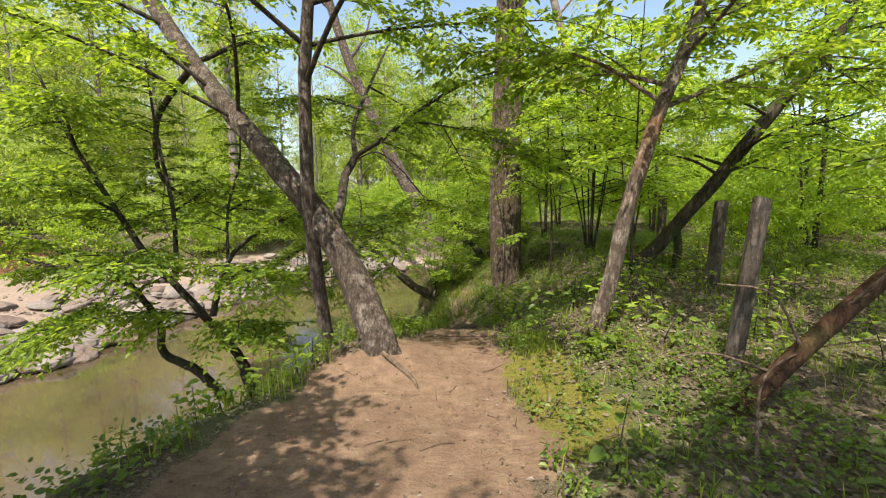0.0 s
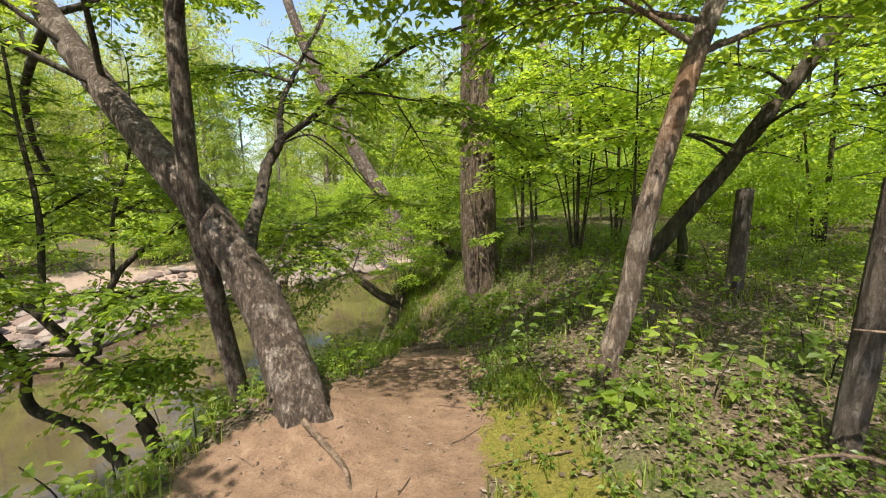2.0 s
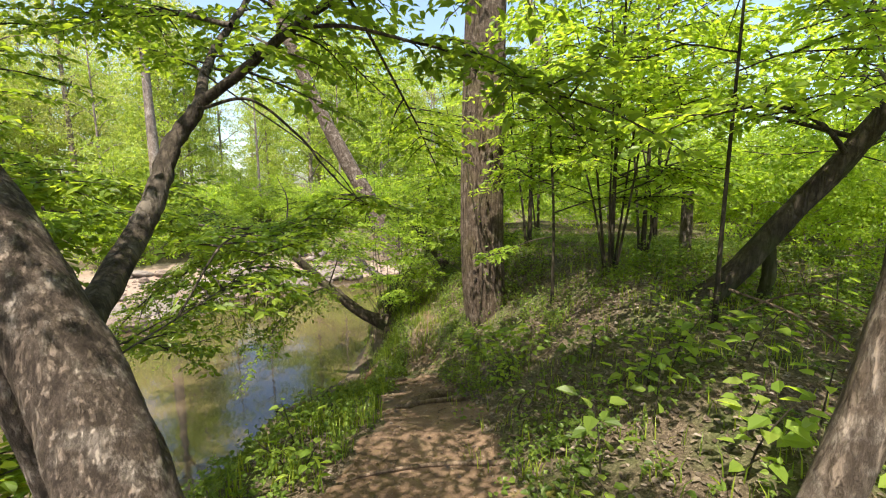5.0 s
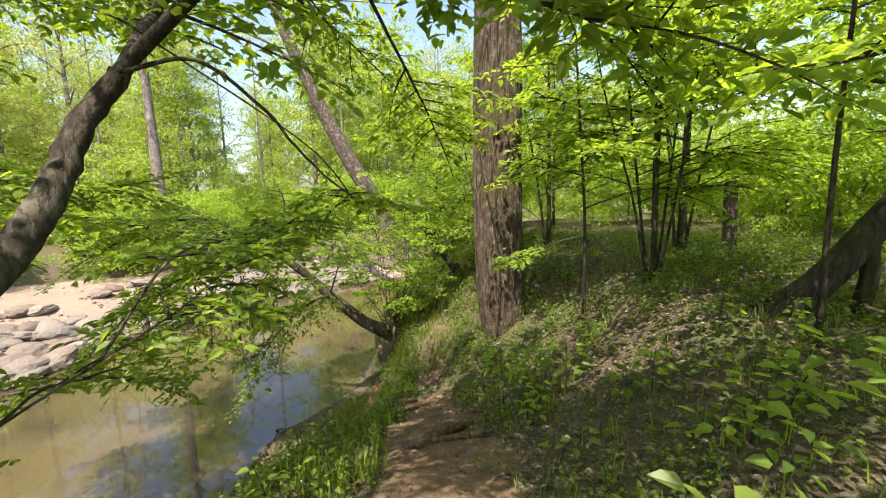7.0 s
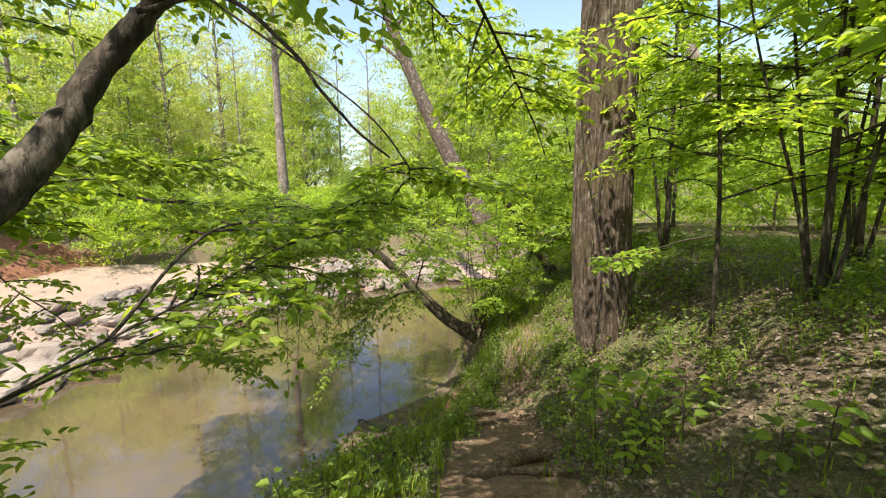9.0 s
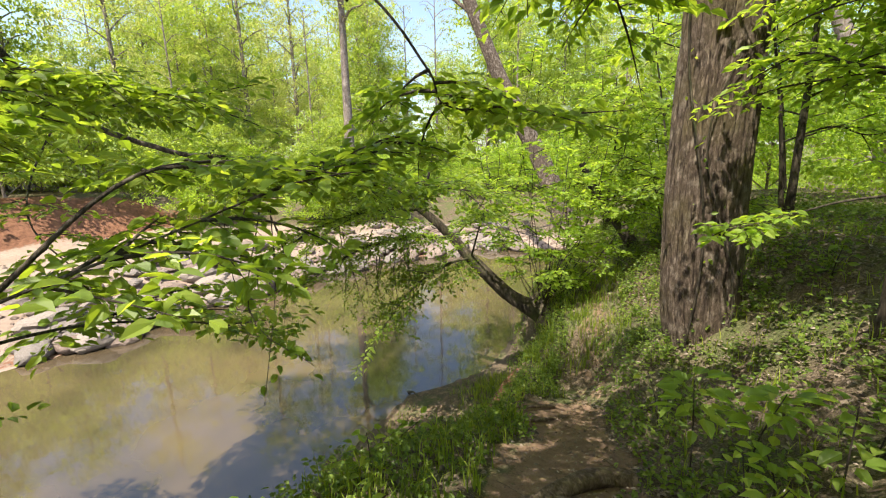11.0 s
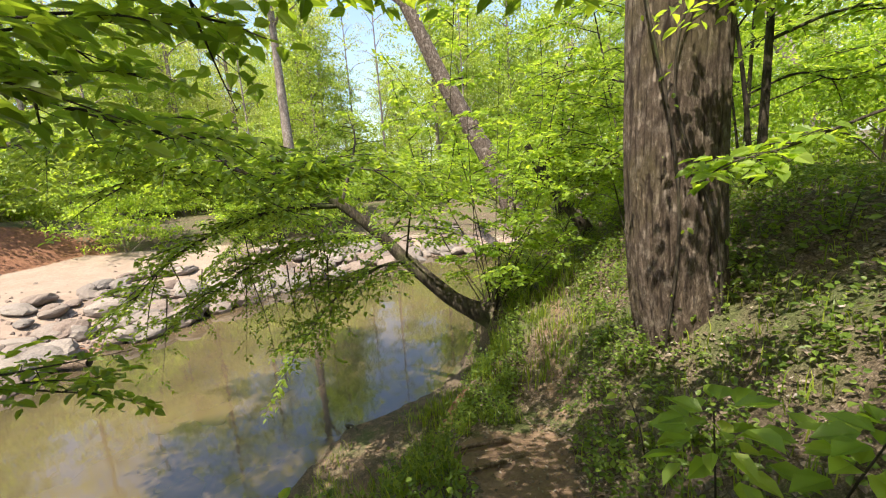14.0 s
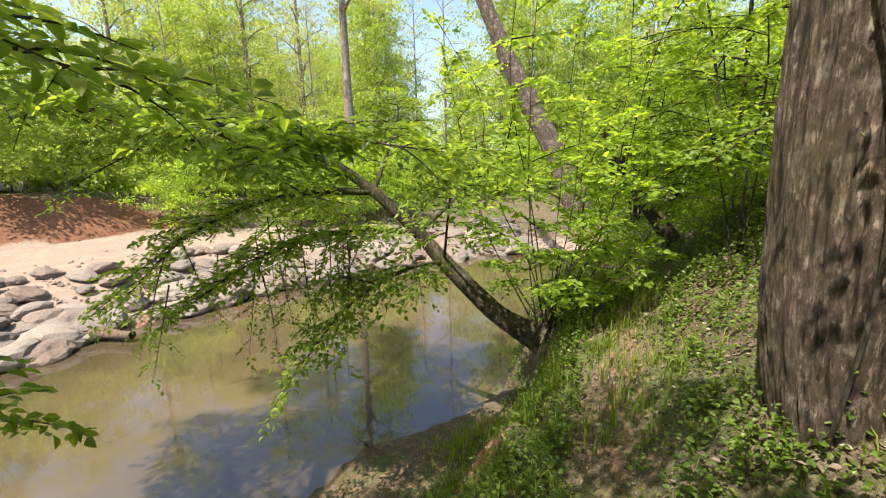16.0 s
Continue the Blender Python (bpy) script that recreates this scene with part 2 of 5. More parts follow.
class Wood:
    """Gathers tubes into one mesh."""

    def __init__(self):
        self.v, self.f, self.t, self.n = [], [], [], 0

    def tube(self, line, r0, r1, seg=6, bulge=0.0, flare=0.0, power=1.0, rough=0.0):
        line = np.asarray(line, float)
        m = len(line)
        t = unit(np.gradient(line, axis=0))
        ref = np.array([0.0, 1.0, 0.0]) if abs(t[0][1]) < 0.8 else np.array([1.0, 0.0, 0.0])
        s = unit(np.cross(t, ref))
        b = np.cross(t, s)
        u = np.linspace(0, 1, m)
        r = r0 + (r1 - r0) * u ** power + flare * r0 * np.exp(-u * 14)
        a = np.linspace(0, 2 * np.pi, seg, endpoint=False)
        rr = r[:, None] * np.ones(seg)
        if bulge:
            ph = rng.uniform(0, 6, 6)
            rr = rr * (1 + bulge * (np.sin(2 * a[None] + 5 * u[:, None] + ph[0]) + 0.7 * np.sin(3 * a[None] - 9 * u[:, None] + ph[1]) + 0.6 * np.sin(a[None] + 17 * u[:, None] + ph[2])))
            if flare:
                rr = rr * (1 + 0.35 * np.exp(-u * 14)[:, None] * np.sin(5 * a[None] + ph[3]))
        if rough:
            for i in range(m):
                for j in range(seg):
                    v = Vector((math.cos(a[j]) * 1.6, math.sin(a[j]) * 1.6, u[i] * m * 0.09))
                    rr[i, j] *= 1 + rough * (noise.noise(v) + 0.55 * noise.noise(v * 2.7) + 0.35 * abs(noise.noise(v * 6.5)))
        ring = line[:, None] + rr[..., None] * (np.cos(a)[None, :, None] * s[:, None] + np.sin(a)[None, :, None] * b[:, None])
        k = np.arange(m - 1)[:, None] * seg + np.arange(seg)[None]
        k2 = np.arange(m - 1)[:, None] * seg + (np.arange(seg)[None] + 1) % seg
        q = np.stack([k, k2, k2 + seg, k + seg], -1).reshape(-1, 4) + self.n
        self.v.append(ring.reshape(-1, 3))
        self.f.append(q)
        self.n += m * seg

    def prisms(self, a, b, r):
        """Many thin straight twigs at once, three-sided and pointed."""
        s = unit(np.cross(b - a, [0.3, 0.2, 1.0])) * r
        t = unit(np.cross(b - a, s)) * r
        ring = np.stack([a + s, a - 0.5 * s + 0.87 * t, a - 0.5 * s - 0.87 * t, b], 1)
        i = np.arange(len(a))[:, None] * 4 + self.n
        self.v.append(ring.reshape(-1, 3))
        self.t.append(np.stack([i + [0, 1, 3], i + [1, 2, 3], i + [2, 0, 3]], 1).reshape(-1, 3))
        self.n += len(a) * 4

    def thing(self, name, mat, parent=None, label=""):
        return mesh_object(name, np.concatenate(self.v), [np.concatenate(f) for f in (self.f, self.t) if f], mat, parent, label)


class Leaves:
    """Gathers leaves (folded pointed blades) into one mesh."""

    def __init__(self):
        self.p, self.d, self.n, self.s = [], [], [], []

    def add(self, p, d, n, s):
        self.p.append(np.asarray(p))
        self.d.append(np.asarray(d))
        self.n.append(np.asarray(n))
        self.s.append(np.asarray(s))

    def count(self):
        return sum(len(s) for s in self.s)

    def thing(self, name, mat, parent=None, label="", wide=0.27, plain=False):
        p, d, n, s = np.concatenate(self.p), unit(np.concatenate(self.d)), np.concatenate(self.n), np.concatenate(self.s)[:, None]
        c = unit(np.cross(d, n))
        n = np.cross(c, d)
        fold = 0.08
        if plain:
            v = np.stack([p, p + s * (0.42 * d + wide * c + fold * n), p + s * (d - 0.10 * n), p + s * (0.42 * d - wide * c + fold * n)], 1).reshape(-1, 3)
            i = np.arange(len(p))[:, None] * 4
            f = np.stack([i + [0, 1, 2], i + [0, 2, 3]], 1).reshape(-1, 3)
        else:
            v = np.stack([p, p + s * (0.28 * d + wide * c + fold * n), p + s * (0.66 * d + 0.8 * wide * c + 0.5 * fold * n), p + s * (d - 0.16 * n), p + s * (0.66 * d - 0.8 * wide * c + 0.5 * fold * n), p + s * (0.28 * d - wide * c + fold * n)], 1).reshape(-1, 3)
            i = np.arange(len(p))[:, None] * 6
            f = np.stack([i + [0, 1, 2, 3], i + [0, 3, 4, 5]], 1).reshape(-1, 4)
        return mesh_object(name, v, f, mat, parent, label, smooth=False)


def spray(L, W, start, way, length, leaf=0.075, droop=0.25, twigs=9, flat=0.35, wood=True):
    """A flat, layered leafy branch: an axis, side twigs, leaves in two rows along each."""
    start, way = np.asarray(start, float), unit(way)
    u = np.linspace(0, 1, 6)[:, None]
    bend = rng.normal(0, 0.10, 3)
    axis = start + way * length * u + (bend + [0, 0, -droop]) * length * u ** 2
    side = unit(np.cross(way, [0, 0, 1.0]) + rng.normal(0, 0.15, 3))
    if wood:
        W.tube(axis, 0.005 + 0.006 * length, 0.002, 4)
    us = (np.arange(twigs) + rng.uniform(0.3, 0.9)) / twigs
    k = np.minimum((us * 5).astype(int), 4)
    at = axis[k] + (axis[k + 1] - axis[k]) * (us * 5 - k)[:, None]
    sign = np.where(np.arange(twigs) % 2 == 0, 1.0, -1.0)[:, None]
    dirs = unit(0.62 * unit(axis[k + 1] - axis[k]) + 0.75 * sign * side + rng.normal(0, 0.18, (twigs, 3)) * [1, 1, 0.6])
    ln = length * (0.5 - 0.32 * us) * rng.uniform(0.75, 1.25, twigs)
    m = np.maximum(3, (ln / (leaf * 0.42)).astype(int))
    idx = np.repeat(np.arange(twigs), m)
    w = np.concatenate([(np.arange(q) + 0.5) / q for q in m])
    pos = at[idx] + dirs[idx] * (ln[idx] * w)[:, None] + np.array([0, 0, -0.22]) * (ln[idx] * w ** 2)[:, None]
    pos = pos + rng.normal(0, leaf * 0.15, pos.shape)
    alt = np.where(np.arange(len(w)) % 2 == 0, 1.0, -1.0)[:, None]
    ts = unit(np.cross(dirs, [0, 0, 1.0]))[idx]
    ld = unit(dirs[idx] * 0.7 + alt * ts * 0.8 + rng.normal(0, 0.22, pos.shape) + [0, 0, -0.12])
    ln_n = unit(np.array([0, 0, 1.0]) + rng.normal(0, flat, pos.shape))
    L.add(pos, ld, ln_n, leaf * rng.uniform(0.65, 1.25, len(w)))
    if wood:
        W.prisms(at[::2], (at + dirs * ln[:, None] * 0.8 + np.array([0, 0, -0.15]) * ln[:, None])[::2], 0.0035)


def leafy_limb(L, W, line, n, length, leaf=0.075, u0=0.25, droop=0.25, twigs=9, rise=0.1, flat=0.35, wood=True):
    """Sprays on both sides of a limb, and at its tip."""
    line = np.asarray(line, float)
    for j in range(n):
        u = u0 + (1 - u0) * (j + rng.uniform(0, 1)) / n
        k = min(int(u * (len(line) - 1)), len(line) - 2)
        p = line[k] + (line[k + 1] - line[k]) * (u * (len(line) - 1) - k)
        t = unit(line[k + 1] - line[k])
        s = unit(np.cross(t, [0, 0, 1.0])) * (1 if j % 2 else -1)
        way = unit(0.55 * t * [1, 1, 0.4] + s * rng.uniform(0.5, 1.0) + [0, 0, rise + rng.normal(0, 0.18)])
        spray(L, W, p, way, length * rng.uniform(0.6, 1.2) * (1.15 - 0.4 * u), leaf, droop, twigs, flat, wood)
    spray(L, W, line[-1], unit(line[-1] - line[-2]), length * 0.8, leaf, droop, twigs, flat, wood)


def tree(name, label, stems, limbs, leaf_mat, bark, leaf=0.075, spray_len=0.7, twigs=9, extra=None, category="tree", crown_label="", flat=0.4, droop=0.25, fuller=2.0, limb_bark=None):
    """stems: (points, radius at the foot, radius at the top, segments, flare); limbs: (points, r0, r1, sprays, first leafy share)."""
    root = new(name)
    base = Vector(stems[0][0][0])
    root.location = base
    tagged(root, label, category)
    L, W = Leaves(), Wood()
    for pts, r0, r1, seg, flare in stems:
        w = Wood()
        w.tube(curve(pts, (22 if seg > 30 else 10) * len(pts)) - np.array(base), r0, r1, seg, 0.05, flare, rough=0.10 if seg > 13 else 0)
        w.thing("trunk", bark, root)
    for pts, r0, r1, count, u0, *own in limbs:
        line = curve(pts, 6 * len(pts)) - np.array(base)
        kink = np.cumsum(np.cumsum(rng.normal(0, 0.006 * r0, line.shape), 0), 0)
        kink = kink + rng.normal(0, 0.06 * r0, line.shape)
        line = line + kink - np.linspace(0, 1, len(line))[:, None] * kink[-1] * 0.7
        w = Wood()
        w.tube(line, r0, r1, 9, 0.04)
        w.thing("limb", limb_bark or bark, root)
        if count:
            leafy_limb(L, W, line, int(count * fuller), own[0] if own else spray_len, leaf, u0, droop, twigs, flat=flat)
    if extra:
        extra(L, W, np.array(base))
    if W.v:
        tagged(W.thing("twig_mass", limb_bark or bark, root), kind="stuff")
    if L.p:
        L.thing("crown", leaf_mat, root, crown_label)
    return root


def auto_limbs(line, n, length, u0=0.3, rise=0.35, r0=0.03, sprays=6, arc=None, span=360):
    """Limbs spread round a stem. arc: the middle direction in degrees, span: how wide they spread."""
    line = np.asarray(line, float)
    out = []
    for j in range(n):
        u = u0 + (1 - u0) * (j + rng.uniform(0.1, 0.9)) / n
        k = min(int(u * (len(line) - 1)), len(line) - 2)
        p = line[k] + (line[k + 1] - line[k]) * (u * (len(line) - 1) - k)
        a = radians((j * 137.5) % 360 if arc is None else arc + rng.uniform(-0.5, 0.5) * span)
        ln = length * (1.15 - 0.6 * u) * rng.uniform(0.75, 1.2)
        d = np.array([math.cos(a), math.sin(a), 0])
        q = [p, p + d * ln * 0.35 + [0, 0, ln * rise * 0.55], p + d * ln * 0.7 + [0, 0, ln * rise * 0.8] + rng.normal(0, 0.06, 3) * ln, p + d * ln + [0, 0, ln * rise * 0.75]]
        out.append((q, r0 * (1.2 - 0.6 * u), 0.006, sprays, 0.15))
    return out


# ---- terrain ----
WATER_Z = -3.7
NEAR_SHORE = np.array([(-6, -60), (-4.9, -5), (-4.2, 3), (-3.7, 8), (-3.2, 10), (-2.9, 12.2), (-2.2, 12.9), (-1.6, 13.7), (-1.3, 16), (-0.6, 18.5), (1.5, 21), (6, 23.5), (20, 28), (60, 34), (300, 60)], float)
FAR_SHORE = np.array([(-18, -60), (-14.5, 0), (-13, 8), (-11.9, 12), (-11.4, 14.5), (-10.8, 17), (-10.2, 20), (-8.5, 23), (-5, 26), (0, 28), (8, 31), (20, 36), (60, 44), (300, 80)], float)


def signed_distance(x, y, line):
    """Distance to a line that runs ahead; positive to its right."""
    best = np.full(x.shape, 1e9)
    sign = np.ones(x.shape)
    for a, b in zip(line[:-1], line[1:]):
        d = b - a
        k = np.clip(((x - a[0]) * d[0] + (y - a[1]) * d[1]) / (d @ d), 0, 1)
        dx, dy = x - a[0] - k * d[0], y - a[1] - k * d[1]
        r = np.hypot(dx, dy)
        closer = r < best
        best = np.where(closer, r, best)
        sign = np.where(closer, np.where(d[1] * dx - d[0] * dy > 0, 1, -1), sign)
    return best * sign


def step(a, b, v):
    t = np.clip((v - a) / (b - a), 0, 1)
    return t * t * (3 - 2 * t)


def waves(x, y, seed, octaves=3):
    r = np.random.default_rng(seed)
    out = np.zeros(np.shape(x))
    for o in range(octaves):
        for _ in range(4):
            a, k, ph = r.uniform(0, 6.28), 2 ** o * r.uniform(0.7, 1.4), r.uniform(0, 6.28)
            out = out + np.sin((x * math.cos(a) + y * math.sin(a)) * k + ph) / 2 ** o / 4
    return out


def lie(x, y):
    """Height of the ground, and the shares of path, sand, clay and moss."""
    x, y = np.asarray(x, float), np.asarray(y, float)
    dn = signed_distance(x, y, NEAR_SHORE)
    df = -signed_distance(x, y, FAR_SHORE)
    centre = np.interp(y, [-3, 2, 4, 6, 8, 9.7, 11], [-0.1, -0.1, 0.0, 0.3, 0.4, 0.15, -0.4])
    along = np.interp(y, [-30, 0, 2, 3.6, 4.5, 6.3, 7.9, 9.7, 10.6, 11.4, 12.5, 16, 25, 60], [0.2, 0, -0.1, -0.3, -0.3, -0.72, -1.25, -1.85, -2.15, -2.0, -1.75, -1.3, -0.7, -0.4])
    plateau = np.interp(y, [-5, 0, 4, 7, 12, 25], [0.1, 0.02, 0.06, 0.2, 0.05, -0.2])
    rise = step(0.35, np.interp(y, [0, 5, 8, 12], [1.7, 2.3, 2.8, 3.4]), x - centre)
    top = along + (plateau - along) * rise
    top = top + 0.16 * np.exp(-((x + 0.75) ** 2 + (y - 4.25) ** 2) / 0.35)
    top = top + 0.45 * np.exp(-((x - 1.5) ** 2 + (y - 10.3) ** 2) / 0.5) * (1 - rise)
    width = np.interp(y, [0, 2, 4, 5, 8, 10, 12, 13, 14, 16], [2.3, 2.2, 2.8, 3.1, 2.9, 2.6, 2.1, 1.5, 1.1, 1.6])
    beach = step(7.5, 9.5, y) * (1 - step(13.0, 14.2, y))
    bank = step(width * (0.1 + 0.6 * beach), width * (1 + 0.12 * beach), dn)
    near = WATER_Z + 0.02 + 0.16 * step(0, 1.2, dn) + (top - WATER_Z - 0.18) * bank
    near = near + 0.05 * waves(x * 1.3, y * 1.3, 1) * step(0.2, 1.5, dn) + 0.018 * waves(x * 7, y * 7, 2)
    far_rise = np.interp(y, [0, 10, 22, 27, 40], [2.2, 2.4, 2.0, 1.0, 1.0])
    cut = np.interp(y, [0, 22, 26, 30], [11.5, 11.0, 7, 5])
    far = WATER_Z + 0.75 * step(0, 4.5, df) + 0.55 * step(3, 11, df) + far_rise * step(cut, cut + np.interp(y, [0, 20, 28], [1.6, 2.2, 8]), df) + 1.2 * step(18, 60, df) + 5 * step(60, 200, df)
    far = far + 0.12 * waves(x * 0.6, y * 0.6, 3) * step(0, 2, df) + 0.03 * waves(x * 3, y * 3, 4)
    deep = WATER_Z - 0.5 * step(0, 2, np.minimum(-dn, -df)) - 0.02
    z = np.where(dn > 0, near, np.where(df > 0, far, deep))
    z = z + 0.25 * waves(x * 0.15, y * 0.15, 5) * step(8, 20, dn) + 4 * step(70, 250, dn)
    half = np.interp(y, [-3, 0, 3, 4.5, 6.5, 9, 10.5, 11.5], [0.8, 0.8, 0.75, 0.7, 0.55, 0.42, 0.36, 0.15])
    left = np.interp(y, [-3, 0, 3, 4.5, 6], [2.0, 1.9, 1.4, 0.75, 0.5])
    off = x - centre + 0.24 * waves(x * 1.6, y * 1.6, 31) + 0.2 * waves(x * 4.7, y * 4.7, 37)
    path = np.where(off > 0, 1 - step(half * 0.7, half * 1.45, off), 1 - step(left * 0.8, left * 1.15, -off)) * (1 - step(9.7, 10.5, y)) * (1 - 0.42 * step(5.5, 8, y)) * (dn > 0)
    path = np.maximum(path, 0.43 * np.exp(-((x - 0.52 - 0.03 * (y - 11)) / 0.42) ** 2) * step(9.0, 10.2, y) * (1 - step(15, 17, y)))
    path = np.maximum(path, 0.36 * beach * (dn > 0) * (1 - step(1.2, 1.9, dn)))
    sand = np.clip(step(-0.3, 0.3, df) * (1 - step(cut - 0.5, cut + 0.6, df)) * (1 - step(26, 32, y)), 0, 1)
    clay = np.clip(step(cut - 0.6, cut + 0.2, df) * (1 - step(cut + 1.8, cut + 3.0, df)) * (1 - step(20, 25, y)) + np.exp(-((x + 0.8) ** 2 / 0.16 + (y - 11.0) ** 2 / 0.2)) * 0.95, 0, 1)
    clay = np.maximum(clay, 0.5 * step(-0.2, 0.1, df) * (1 - step(0.5, 2.2, df)) * (1 - step(24, 28, y)))
    moss = np.exp(-((x - 0.92) ** 2 / 0.13 + (y - 3.6) ** 2 / 2.6)) * (0.95 + 0.35 * waves(x * 3.1, y * 3.1, 41))
    return z, path, sand, clay, moss


def ground_z(x, y):
    return float(lie(np.array([x]), np.array([y]))[0][0])


def axis_steps(lo, hi, fine, out_lo, out_hi, grow=1.13):
    mid = list(np.arange(lo, hi, fine))
    a, s = [], fine
    v = lo
    while v > out_lo:
        s *= grow
        v -= s
        a.append(v)
    b, s = [], fine
    v = mid[-1]
    while v < out_hi:
        s *= grow
        v += s
        b.append(v)
    return np.array(a[::-1] + mid + b)


gx = axis_steps(-4.6, 4.6, 0.075, -900, 900, 1.07)
gy = axis_steps(-0.5, 14.0, 0.075, -300, 1500, 1.06)
X, Y = np.meshgrid(gx, gy)
Z, path_share, sand_share, clay_share, moss_share = lie(X, Y)
nx, ny = len(gx), len(gy)
cell = (np.arange(ny - 1)[:, None] * nx + np.arange(nx - 1)[None]).ravel()
ground = mesh_object("ground", np.stack([X, Y, Z], -1).reshape(-1, 3), np.stack([cell, cell + 1, cell + nx + 1, cell + nx], -1), GROUND)
tagged(ground, "trodden earth path, leaf-strewn woodland floor and sandy river banks", "ground", kind="structure")
for key, value in (("path", path_share), ("sand", sand_share), ("clay", clay_share), ("moss", moss_share)):
    ground.data.attributes.new(key, "FLOAT", "POINT").data.foreach_set("value", value.ravel().astype(np.float32))

wx, wy = np.meshgrid(np.linspace(-30, 90, 25), np.linspace(-60, 70, 27))
cell = (np.arange(26)[:, None] * 25 + np.arange(24)[None]).ravel()
river = mesh_object("water", np.stack([wx, wy, np.full(wx.shape, WATER_Z)], -1).reshape(-1, 3), np.stack([cell, cell + 1, cell + 26, cell + 25], -1), WATER)
tagged(river, "slow muddy brown river reflecting blue sky", "river", kind="structure")


# ---- the leaning tree with its upright second stem, over the bank ----
LEAN = [(-0.66, 4.17, -0.32), (-0.72, 4.22, -0.1), (-0.98, 4.48, 0.5), (-1.36, 4.66, 1.13), (-1.92, 4.97, 1.74), (-2.63, 5.48, 2.41), (-3.5, 6.1, 3.3), (-4.6, 6.9, 4.6), (-5.6, 7.6, 6.2), (-6.2, 8.3, 8.0), (-6.5, 9.0, 9.8)]
STEM = [(-1.45, 4.98, -1.0), (-1.46, 4.92, -0.35), (-1.49, 4.75, 0.6), (-1.48, 4.55, 1.42), (-1.46, 4.53, 2.2), (-1.42, 4.55, 3.0), (-1.3, 4.7, 4.4), (-1.2, 4.9, 6.0)]
FORK = [(-1.2, 4.62, 0.72), (-1.42, 5.45, 1.08), (-1.42, 5.72, 1.34), (-1.41, 5.98, 1.7), (-1.29, 6.14, 1.97)]
